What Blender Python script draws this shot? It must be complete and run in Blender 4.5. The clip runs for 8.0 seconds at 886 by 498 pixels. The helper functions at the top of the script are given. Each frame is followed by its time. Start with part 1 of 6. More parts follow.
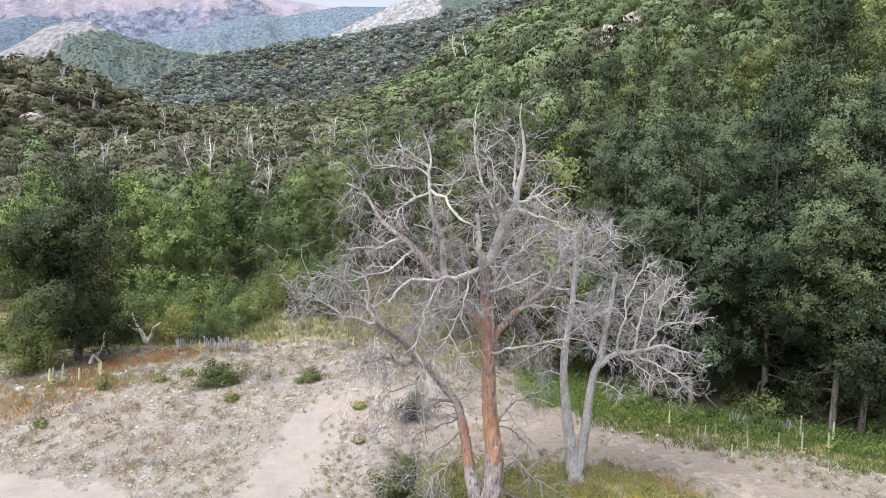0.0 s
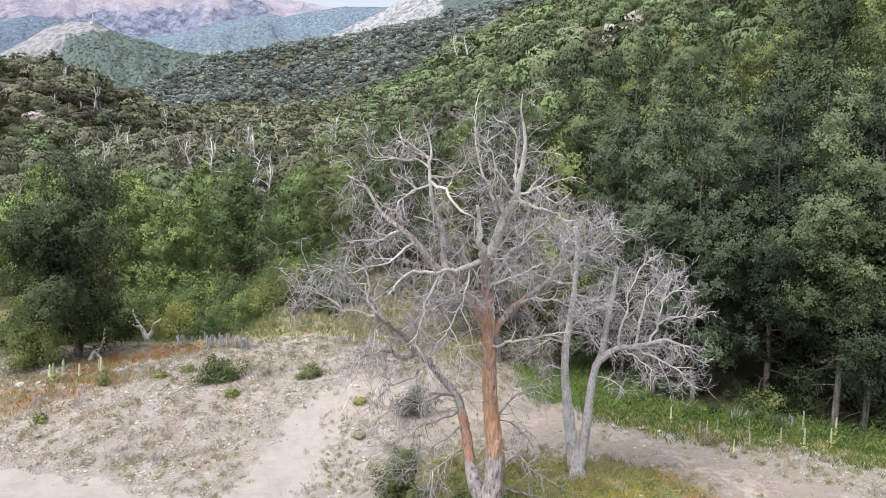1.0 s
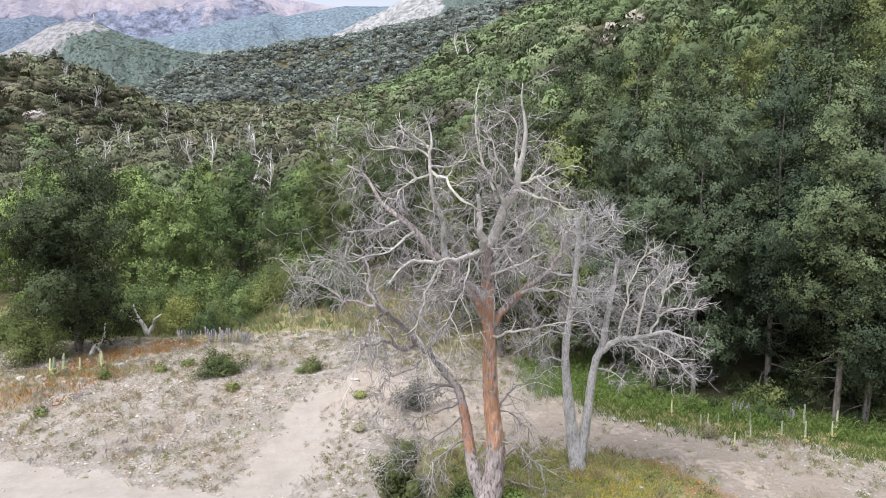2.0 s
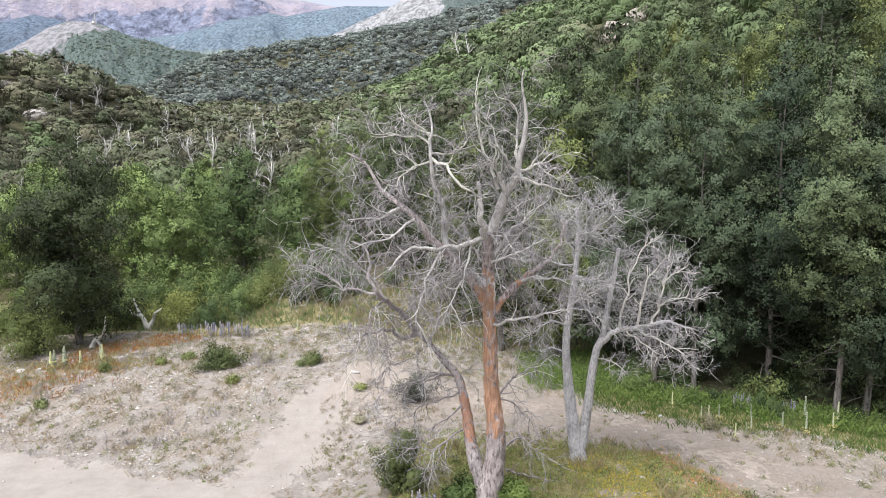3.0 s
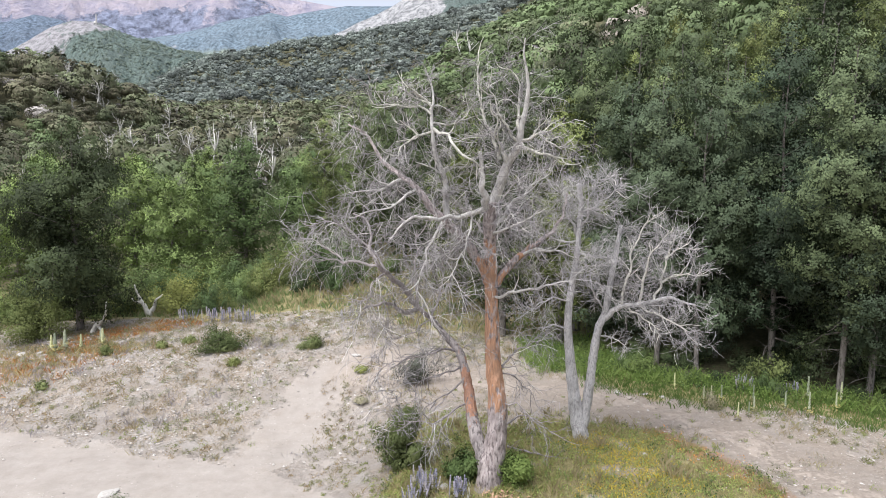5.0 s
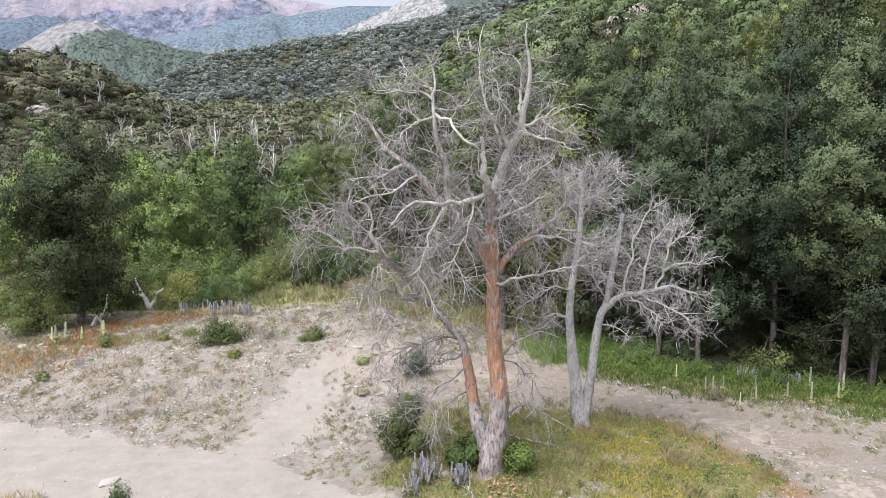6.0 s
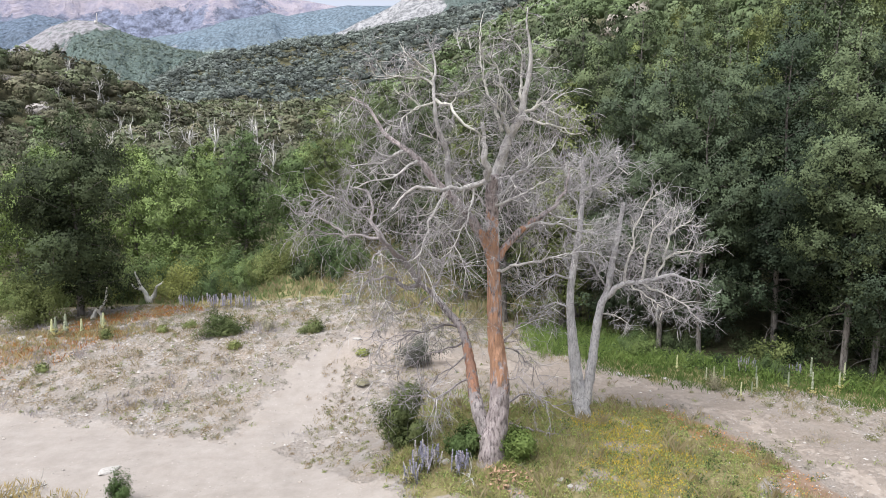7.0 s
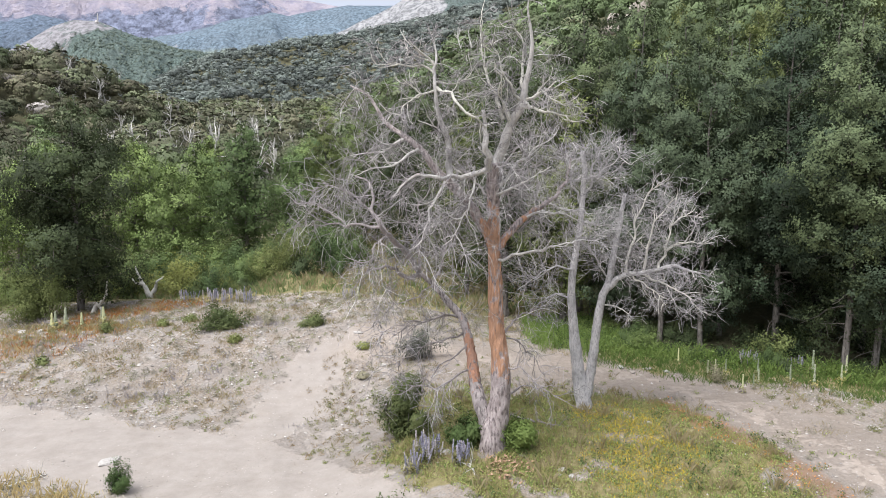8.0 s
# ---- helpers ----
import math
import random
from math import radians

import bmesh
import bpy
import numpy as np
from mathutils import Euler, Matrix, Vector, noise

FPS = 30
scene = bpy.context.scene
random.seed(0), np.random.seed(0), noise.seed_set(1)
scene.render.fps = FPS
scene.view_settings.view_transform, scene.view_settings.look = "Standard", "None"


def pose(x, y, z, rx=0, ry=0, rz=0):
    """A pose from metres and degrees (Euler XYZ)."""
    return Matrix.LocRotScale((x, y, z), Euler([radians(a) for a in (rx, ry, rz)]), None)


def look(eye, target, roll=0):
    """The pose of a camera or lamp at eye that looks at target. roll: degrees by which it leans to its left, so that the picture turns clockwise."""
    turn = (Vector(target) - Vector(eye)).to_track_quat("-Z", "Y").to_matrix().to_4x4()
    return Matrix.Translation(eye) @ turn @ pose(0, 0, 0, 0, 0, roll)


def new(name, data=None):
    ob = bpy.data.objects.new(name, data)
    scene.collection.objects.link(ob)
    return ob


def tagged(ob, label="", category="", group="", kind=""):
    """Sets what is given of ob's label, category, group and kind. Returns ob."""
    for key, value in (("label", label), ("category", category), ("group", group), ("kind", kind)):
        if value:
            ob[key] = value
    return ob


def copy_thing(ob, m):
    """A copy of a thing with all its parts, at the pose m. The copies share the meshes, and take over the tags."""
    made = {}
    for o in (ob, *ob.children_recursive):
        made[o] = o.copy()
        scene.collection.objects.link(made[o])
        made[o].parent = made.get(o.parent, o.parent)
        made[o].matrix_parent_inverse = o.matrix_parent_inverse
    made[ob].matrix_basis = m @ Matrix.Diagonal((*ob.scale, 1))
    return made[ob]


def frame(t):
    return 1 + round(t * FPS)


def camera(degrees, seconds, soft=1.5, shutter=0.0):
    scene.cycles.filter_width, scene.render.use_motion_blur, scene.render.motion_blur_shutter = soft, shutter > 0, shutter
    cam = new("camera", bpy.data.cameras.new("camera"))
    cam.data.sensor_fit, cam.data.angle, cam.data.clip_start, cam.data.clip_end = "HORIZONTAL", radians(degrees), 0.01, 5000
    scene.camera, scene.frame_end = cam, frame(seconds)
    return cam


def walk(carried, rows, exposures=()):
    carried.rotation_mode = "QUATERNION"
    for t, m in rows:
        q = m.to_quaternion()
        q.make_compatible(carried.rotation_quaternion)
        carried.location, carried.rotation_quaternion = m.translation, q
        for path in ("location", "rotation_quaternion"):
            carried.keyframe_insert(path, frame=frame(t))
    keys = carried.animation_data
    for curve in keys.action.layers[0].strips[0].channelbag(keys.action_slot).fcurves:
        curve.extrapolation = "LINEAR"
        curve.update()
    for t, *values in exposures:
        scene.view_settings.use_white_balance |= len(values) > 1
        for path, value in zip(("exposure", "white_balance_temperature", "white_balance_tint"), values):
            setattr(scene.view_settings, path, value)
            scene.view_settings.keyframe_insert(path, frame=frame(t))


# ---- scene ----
cam = camera(64.7, 8.0, soft=0.9)
PATH = [
    (0, (0.077, 0.276, 10.177), (0.07, 2.263, 9.957), 0.2),
    (0.5, (0.084, 0.321, 10.078), (0.076, 2.309, 9.858), 0.2),
    (1, (0.101, 0.349, 9.97), (0.09, 2.336, 9.75), 0.2),
    (1.5, (0.117, 0.35, 9.85), (0.104, 2.338, 9.629), 0.2),
    (3, (0.122, 0.339, 9.387), (0.107, 2.327, 9.166), 0.2),
    (3.5, (0.128, 0.342, 9.206), (0.111, 2.33, 8.985), 0.2),
    (4, (0.129, 0.347, 9.017), (0.111, 2.335, 8.796), 0.2),
    (4.5, (0.125, 0.345, 8.825), (0.107, 2.333, 8.604), 0.2),
    (6, (0.103, 0.347, 8.275), (0.082, 2.334, 8.054), 0.2),
    (6.5, (0.085, 0.359, 8.101), (0.065, 2.346, 7.879), 0.2),
    (7, (0.082, 0.358, 7.927), (0.062, 2.346, 7.705), 0.2),
    (7.5, (0.086, 0.373, 7.759), (0.064, 2.36, 7.537), 0.2),
    (8, (0.078, 0.39, 7.637), (0.056, 2.378, 7.415), 0.2),
]
walk(cam, [(t, look(eye, target, roll)) for t, eye, target, roll in PATH], [(0, 0.71), (4, 0.70), (8, 0.62)])

# ---- light: a bright clouded sky and a very soft sun from behind the camera ----
SUN_UP, SUN_TURN = 62.0, 222.0  # elevation, compass turn of the sun (0 is +y, clockwise)
world = bpy.data.worlds.new("sky")
scene.world = world
world.use_nodes = True
wn, wl = world.node_tree.nodes, world.node_tree.links
sky = wn.new("ShaderNodeTexSky")
sky.sky_type = "NISHITA"
sky.sun_disc = False
sky.sun_elevation, sky.sun_rotation = radians(SUN_UP), radians(SUN_TURN)
sky.dust_density = 3.0
cloud = wn.new("ShaderNodeMix")
cloud.data_type = "RGBA"
cloud.inputs[0].default_value = 0.6
cloud.inputs[7].default_value = (9.1, 9.5, 11.0, 1)
wl.new(sky.outputs[0], cloud.inputs[6])
wl.new(cloud.outputs[2], wn["Background"].inputs[0])
wn["Background"].inputs[1].default_value = 0.075
sun = new("sun", bpy.data.lights.new("sun", "SUN"))
sun.data.energy, sun.data.angle, sun.data.color = 4.0, radians(46), (1.0, 0.985, 0.972)
a, e = radians(SUN_TURN), radians(SUN_UP)
sun.matrix_world = look((0, 0, 60), (-math.sin(a) * math.cos(e), -math.cos(a) * math.cos(e), 60 - math.sin(e)))

# ---- materials ----
def nodes_of(name, rough=0.8, spec=0.3):
    m = bpy.data.materials.new(name)
    m.use_nodes = True
    n, l = m.node_tree.nodes, m.node_tree.links
    b = n["Principled BSDF"]
    b.inputs["Roughness"].default_value = rough
    b.inputs["Specular IOR Level"].default_value = spec
    return m, n, l, b


def tex_noise(n, l, scale, detail=5.0, rough=0.6, vec=None, space="Object"):
    t = n.new("ShaderNodeTexNoise")
    t.inputs["Scale"].default_value = scale
    t.inputs["Detail"].default_value = detail
    t.inputs["Roughness"].default_value = rough
    if vec is None:
        vec = n.new("ShaderNodeTexCoord").outputs[space]
    l.new(vec, t.inputs["Vector"])
    return t.outputs["Fac"]


def ramp(n, l, fac, *stops):
    r = n.new("ShaderNodeValToRGB")
    while len(r.color_ramp.elements) < len(stops):
        r.color_ramp.elements.new(0.5)
    for e, (p, c) in zip(r.color_ramp.elements, stops):
        e.position = p
        e.color = (c, c, c, 1) if isinstance(c, (int, float)) else (*c, 1)
    l.new(fac, r.inputs[0])
    return r.outputs[0]


def mixed(n, l, fac, c1, c2, blend="MIX"):
    m = n.new("ShaderNodeMix")
    m.data_type, m.blend_type = "RGBA", blend
    for socket, c in ((0, fac), (6, c1), (7, c2)):
        if isinstance(c, (int, float)):
            m.inputs[socket].default_value = c
        elif isinstance(c, tuple):
            m.inputs[socket].default_value = (*c, 1)
        else:
            l.new(c, m.inputs[socket])
    return m.outputs[2]


def maths(n, l, op, a, b=0.5, c=0.0):
    m = n.new("ShaderNodeMath")
    m.operation = op
    for i, v in enumerate((a, b, c)):
        if isinstance(v, (int, float)):
            m.inputs[i].default_value = v
        else:
            l.new(v, m.inputs[i])
    return m.outputs[0]


def attr(n, name):
    t = n.new("ShaderNodeAttribute")
    t.attribute_name = name
    return t.outputs["Fac"]


def bumped(n, l, b, height, strength, distance):
    t = n.new("ShaderNodeBump")
    t.inputs["Strength"].default_value = strength
    t.inputs["Distance"].default_value = distance
    l.new(height, t.inputs["Height"])
    l.new(t.outputs[0], b.inputs["Normal"])


def leafy(name, dark, mid, light, by_tint=False, thin=0.3, mottle=0.0):
    """Foliage: each leaf differs a little, each tree more; light passes through."""
    m, n, l, b = nodes_of(name, 0.68, 0.2)
    geo = n.new("ShaderNodeNewGeometry")
    own = attr(n, "tint") if by_tint else n.new("ShaderNodeObjectInfo").outputs["Random"]
    fac = maths(n, l, "MULTIPLY_ADD", geo.outputs["Random Per Island"], 0.14 if mottle else 0.3, maths(n, l, "MULTIPLY_ADD", own, 0.8 if by_tint else 0.35, 0.05 if by_tint else 0.22))
    c = ramp(n, l, fac, (0.1, dark), (0.5, mid), (0.95, light))
    patch = tex_noise(n, l, 0.9, 3)
    c = mixed(n, l, ramp(n, l, patch, (0.45, 0.0), (0.65, 0.3 if mottle else 0.6)), c, light)
    if not by_tint:
        c = mixed(n, l, 1.0, c, ramp(n, l, own, (0.0, (0.62, 0.68, 0.66)), (0.5, (1.0, 1.0, 0.98)), (1.0, (1.4, 1.34, 1.0))), "MULTIPLY")
    if mottle:
        fine = tex_noise(n, l, mottle, 6, 0.75)
        c = mixed(n, l, 1.0, c, ramp(n, l, fine, (0.36, 0.74), (0.52, 1.0), (0.67, 1.2)) if by_tint else ramp(n, l, fine, (0.35, 0.84), (0.52, 1.0), (0.68, 1.12)), "MULTIPLY")
        c = mixed(n, l, 1.0, c, attr(n, "tone"), "MULTIPLY")
    l.new(c, b.inputs["Base Color"])
    t = n.new("ShaderNodeBsdfTranslucent")
    l.new(c, t.inputs[0])
    s = n.new("ShaderNodeMixShader")
    s.inputs[0].default_value = thin
    l.new(b.outputs[0], s.inputs[1])
    l.new(t.outputs[0], s.inputs[2])
    l.new(s.outputs[0], n["Material Output"].inputs[0])
    return m


def woody(name, c1, c2, scale=9.0, heart=None, low=0.0, high=1.0, cracks=0.3):
    """Bark or bare wood with lengthwise grain; heart: the colour where the bark has come off between two heights."""
    m, n, l, b = nodes_of(name, 0.85, 0.2)
    co = n.new("ShaderNodeTexCoord").outputs["Object"]
    mp = n.new("ShaderNodeMapping")
    mp.inputs["Scale"].default_value = (1, 1, 0.16)
    l.new(co, mp.inputs[0])
    grain = tex_noise(n, l, scale * 2.2, 6, 0.7, mp.outputs[0])
    c = ramp(n, l, grain, (0.3, c1), (0.72, c2))
    blot = tex_noise(n, l, 1.7, 4, 0.6, co)
    c = mixed(n, l, ramp(n, l, blot, (0.45, 0.0), (0.7, 0.6)), c, tuple(0.55 * v for v in c1))
    mq = n.new("ShaderNodeMapping")
    mq.inputs["Scale"].default_value = (1, 1, 0.35)
    l.new(co, mq.inputs[0])
    plate = tex_noise(n, l, scale * 1.5, 5, 0.6, mq.outputs[0])
    crack = ramp(n, l, plate, (0.38, cracks), (0.5, 0.0))
    c = mixed(n, l, crack, c, tuple(0.42 * v for v in c1))
    if heart:
        z = n.new("ShaderNodeSeparateXYZ")
        l.new(co, z.inputs[0])
        edge = maths(n, l, "ADD", maths(n, l, "MULTIPLY_ADD", tex_noise(n, l, 1.3, 4, 0.6, mp.outputs[0]), 3.0, -1.5), maths(n, l, "MULTIPLY_ADD", tex_noise(n, l, 6.0, 5, 0.7, mq.outputs[0]), 2.6, -1.3))
        h = maths(n, l, "ADD", z.outputs[2], edge)
        inside = maths(n, l, "MULTIPLY", ramp(n, l, maths(n, l, "MULTIPLY_ADD", h, 1.0, 0.5 - low), (0.45, 0.0), (0.55, 1.0)), ramp(n, l, maths(n, l, "MULTIPLY_ADD", h, -1.0, 0.5 + high), (0.45, 0.0), (0.55, 1.0)))
        chips = ramp(n, l, tex_noise(n, l, 5.0, 6, 0.7, mq.outputs[0]), (0.40, 0.0), (0.47, 1.0))
        bare = ramp(n, l, grain, (0.28, tuple(0.42 * v for v in heart)), (0.5, tuple(0.85 * v for v in heart)), (0.78, tuple(min(1.0, 1.3 * v) for v in heart)))
        bare = mixed(n, l, ramp(n, l, tex_noise(n, l, 2.6, 5, 0.7, mq.outputs[0]), (0.5, 0.0), (0.62, 0.6)), bare, tuple(0.5 * v + 0.07 for v in heart))
        c = mixed(n, l, maths(n, l, "MULTIPLY", inside, chips), c, bare)
    l.new(c, b.inputs["Base Color"])
    bumped(n, l, b, maths(n, l, "ADD", grain, maths(n, l, "MULTIPLY", plate, 1.6)), 1.0, 0.05)
    return m


BARK = woody("flaking_bark", (0.31, 0.255, 0.255), (0.64, 0.57, 0.56), 9, (0.54, 0.31, 0.20), 2.3, 6.3, 0.85)
BARK_LOW = woody("flaking_bark_of_stem", (0.27, 0.235, 0.235), (0.56, 0.51, 0.50), 7, (0.48, 0.26, 0.175), 1.8, 3.2, 0.85)
GREY = woody("weathered_limb", (0.46, 0.44, 0.43), (0.80, 0.775, 0.75), 10)
DULL = woody("dull_dead_wood", (0.28, 0.25, 0.25), (0.50, 0.455, 0.455), 10)
SILVER = woody("silver_dead_wood", (0.46, 0.445, 0.455), (0.76, 0.735, 0.735), 15, cracks=0.5)
PALE = woody("pale_dead_wood", (0.56, 0.54, 0.49), (0.84, 0.82, 0.75), 10)
def twig_material(name, *tones):
    m, n, l, b = nodes_of(name, 0.85, 0.2)
    rnd = n.new("ShaderNodeNewGeometry").outputs["Random Per Island"]
    l.new(ramp(n, l, rnd, *tones), b.inputs["Base Color"])
    return m


TWIG = twig_material("dead_twigs", (0.0, (0.16, 0.148, 0.155)), (0.45, (0.275, 0.258, 0.265)), (0.85, (0.44, 0.42, 0.425)), (1.0, (0.72, 0.70, 0.67)))
TWIG_PALE = twig_material("bleached_twigs", (0.0, (0.24, 0.23, 0.235)), (0.5, (0.35, 0.335, 0.345)), (0.85, (0.50, 0.48, 0.485)), (1.0, (0.78, 0.76, 0.72)))
TRUNK = woody("living_bark", (0.13, 0.115, 0.105), (0.30, 0.275, 0.25), 8, cracks=0.8)
SNAG = woody("bleached_snag", (0.50, 0.48, 0.46), (0.80, 0.77, 0.74), 8)
LEAF_A = leafy("leaves_deep_green", (0.041, 0.058, 0.037), (0.074, 0.102, 0.060), (0.131, 0.160, 0.090), thin=0.13, mottle=9.0)
LEAF_B = leafy("leaves_fresh_green", (0.043, 0.062, 0.030), (0.081, 0.107, 0.049), (0.139, 0.166, 0.073), thin=0.13, mottle=6.5)
LEAF_E = leafy("leaves_dark_green", (0.021, 0.030, 0.021), (0.035, 0.050, 0.030), (0.064, 0.082, 0.045), thin=0.25, mottle=9.0)
OLIVE = leafy("olive_bush_leaves", (0.125, 0.145, 0.045), (0.205, 0.225, 0.078), (0.27, 0.29, 0.115))
LEAF_F = leafy("leaves_bright_green", (0.066, 0.104, 0.042), (0.122, 0.174, 0.066), (0.190, 0.242, 0.095), thin=0.13, mottle=6.5)
LEAF_C = leafy("leaves_olive", (0.096, 0.116, 0.044), (0.160, 0.182, 0.066), (0.228, 0.244, 0.100), mottle=6.0)
WOODS = leafy("woods_leaves", (0.108, 0.098, 0.066), (0.108, 0.121, 0.071), (0.116, 0.162, 0.072), True, 0.1, 1.9)
# Haze mixed into both leaf colours: paler and bluer than the nearer woods.
HAZYWOODS = leafy("hazy_far_woods_leaves", (0.140, 0.156, 0.150), (0.155, 0.180, 0.165), (0.180, 0.208, 0.178), True, 0.25, 0.6)
HAZYSCRUB = leafy("hazy_far_scrub_leaves", (0.165, 0.205, 0.180), (0.185, 0.228, 0.195), (0.21, 0.25, 0.205), True, 0.3)
GREYWOODS = leafy("leafless_scrub_twigs", (0.24, 0.215, 0.21), (0.27, 0.245, 0.24), (0.30, 0.28, 0.265), True, 0.1, 1.9)
SHRUB = leafy("shrub_leaves", (0.085, 0.115, 0.046), (0.15, 0.185, 0.075), (0.24, 0.265, 0.115))
VERGE = leafy("verge_leaves", (0.120, 0.185, 0.052), (0.200, 0.290, 0.080), (0.330, 0.405, 0.140), thin=0.4)
HERB = leafy("herb_leaves", (0.052, 0.088, 0.032), (0.092, 0.142, 0.05), (0.15, 0.205, 0.078))
GREYSHRUB = leafy("grey_shrub", (0.12, 0.12, 0.10), (0.21, 0.205, 0.17), (0.32, 0.305, 0.26))
GRASS = leafy("grass_blades", (0.150, 0.152, 0.066), (0.258, 0.245, 0.118), (0.40, 0.362, 0.205))
LUSH = leafy("lush_grass", (0.115, 0.165, 0.062), (0.185, 0.250, 0.100), (0.290, 0.335, 0.165), thin=0.45)
STRAW = leafy("dry_grass", (0.24, 0.19, 0.10), (0.38, 0.31, 0.18), (0.52, 0.44, 0.28))
RUST = leafy("rusty_sorrel", (0.32, 0.125, 0.042), (0.43, 0.185, 0.062), (0.50, 0.29, 0.12))
BROWN = leafy("brown_dry_herbs", (0.12, 0.09, 0.06), (0.20, 0.155, 0.10), (0.30, 0.235, 0.15))
YELLOW = leafy("yellow_flowers", (0.317, 0.220, 0.031), (0.414, 0.299, 0.040), (0.510, 0.396, 0.062), thin=0.15)
LILAC = leafy("lupin_flowers", (0.23, 0.22, 0.29), (0.32, 0.305, 0.395), (0.42, 0.405, 0.49), thin=0.1)
MULLEIN = leafy("mullein_wool", (0.32, 0.35, 0.245), (0.44, 0.47, 0.345), (0.56, 0.58, 0.45))


def stone_material():
    m, n, l, b = nodes_of("stone", 0.9, 0.2)
    rnd = n.new("ShaderNodeNewGeometry").outputs["Random Per Island"]
    c = ramp(n, l, rnd, (0.0, (0.20, 0.185, 0.175)), (0.35, (0.38, 0.35, 0.325)), (0.7, (0.43, 0.40, 0.37)), (1.0, (0.56, 0.54, 0.52)))
    g = tex_noise(n, l, 22, 5)
    l.new(mixed(n, l, ramp(n, l, g, (0.35, 0.55), (0.6, 0.0)), c, (0.25, 0.22, 0.19)), b.inputs["Base Color"])
    bumped(n, l, b, g, 0.5, 0.02)
    return m


STONE = stone_material()


def ground_material():
    m, n, l, b = nodes_of("sandy_ground", 0.95, 0.15)
    co = n.new("ShaderNodeTexCoord").outputs["Object"]
    fine = tex_noise(n, l, 38, 6, 0.75, co)
    mid = tex_noise(n, l, 5.0, 6, 0.7, co)
    wide = tex_noise(n, l, 0.55, 5, 0.6, co)
    soil = ramp(n, l, mid, (0.30, (0.180, 0.147, 0.120)), (0.5, (0.305, 0.259, 0.221)), (0.72, (0.42, 0.368, 0.325)))
    soil = mixed(n, l, ramp(n, l, wide, (0.42, 0.0), (0.62, 0.5)), soil, (0.36, 0.29, 0.22))
    pebble = n.new("ShaderNodeTexVoronoi")
    pebble.inputs["Scale"].default_value = 9.0
    l.new(co, pebble.inputs["Vector"])
    chip = ramp(n, l, pebble.outputs["Distance"], (0.16, 1.0), (0.3, 0.0))
    tone = n.new("ShaderNodeSeparateColor")
    l.new(pebble.outputs["Color"], tone.inputs[0])
    soil = mixed(n, l, maths(n, l, "MULTIPLY", chip, ramp(n, l, tone.outputs[0], (0.35, 0.0), (0.5, 0.9))), soil,
                 ramp(n, l, tone.outputs[1], (0.1, (0.15, 0.138, 0.13)), (0.9, (0.48, 0.46, 0.435))))
    grit = n.new("ShaderNodeTexVoronoi")
    grit.inputs["Scale"].default_value = 24.0
    l.new(co, grit.inputs["Vector"])
    speck = n.new("ShaderNodeSeparateColor")
    l.new(grit.outputs["Color"], speck.inputs[0])
    soil = mixed(n, l, ramp(n, l, speck.outputs[0], (0.5, 0.0), (0.55, 0.65)), soil,
                 ramp(n, l, speck.outputs[1], (0.2, (0.13, 0.115, 0.10)), (0.85, (0.42, 0.395, 0.37))))
    stain = tex_noise(n, l, 1.4, 6, 0.7, co)
    soil = mixed(n, l, ramp(n, l, stain, (0.47, 0.0), (0.64, 0.6)), soil, (0.235, 0.20, 0.15))
    soil = mixed(n, l, ramp(n, l, tex_noise(n, l, 0.9, 6, 0.7, co), (0.50, 0.0), (0.60, 0.6)), soil, (0.385, 0.368, 0.353))
    road = ramp(n, l, tex_noise(n, l, 1.6, 7, 0.7, co), (0.3, (0.254, 0.226, 0.203)), (0.7, (0.328, 0.298, 0.273)))
    road = mixed(n, l, ramp(n, l, fine, (0.36, 0.2), (0.52, 0.0)), road, (0.21, 0.185, 0.16))
    road = mixed(n, l, maths(n, l, "MULTIPLY", chip, ramp(n, l, tone.outputs[2], (0.5, 0.0), (0.65, 0.6))), road,
                 ramp(n, l, tone.outputs[1], (0.1, (0.17, 0.15, 0.135)), (0.9, (0.44, 0.41, 0.38))))
    soil = mixed(n, l, ramp(n, l, tex_noise(n, l, 0.42, 7, 0.7, co), (0.48, 0.0), (0.62, 0.8)), soil, road)
    edge = maths(n, l, "ADD", attr(n, "track"), maths(n, l, "ADD", maths(n, l, "MULTIPLY_ADD", mid, 1.1, -0.55), maths(n, l, "MULTIPLY_ADD", stain, 0.9, -0.45)))
    c = mixed(n, l, ramp(n, l, edge, (-0.0, 0.0), (1.0, 1.0)), soil, road)
    earth = ramp(n, l, mid, (0.3, (0.245, 0.205, 0.174)), (0.7, (0.345, 0.298, 0.258)))
    earth = mixed(n, l, maths(n, l, "MULTIPLY", chip, ramp(n, l, tone.outputs[0], (0.5, 0.0), (0.6, 0.7))), earth, (0.40, 0.37, 0.34))
    c = mixed(n, l, maths(n, l, "MULTIPLY", attr(n, "earth"), ramp(n, l, wide, (0.3, 0.55), (0.6, 0.95))), c, earth)
    turf = ramp(n, l, mid, (0.3, (0.14, 0.132, 0.06)), (0.5, (0.24, 0.212, 0.105)), (0.75, (0.35, 0.30, 0.18)))
    gedge = maths(n, l, "ADD", attr(n, "grass"), maths(n, l, "MULTIPLY_ADD", mid, 1.0, -0.5))
    c = mixed(n, l, ramp(n, l, gedge, (0.4, 0.0), (0.65, 1.0)), c, turf)
    redge = maths(n, l, "ADD", attr(n, "rust"), maths(n, l, "MULTIPLY_ADD", mid, 1.0, -0.5))
    c = mixed(n, l, ramp(n, l, redge, (0.4, 0.0), (0.8, 0.75)), c, (0.26, 0.15, 0.085))
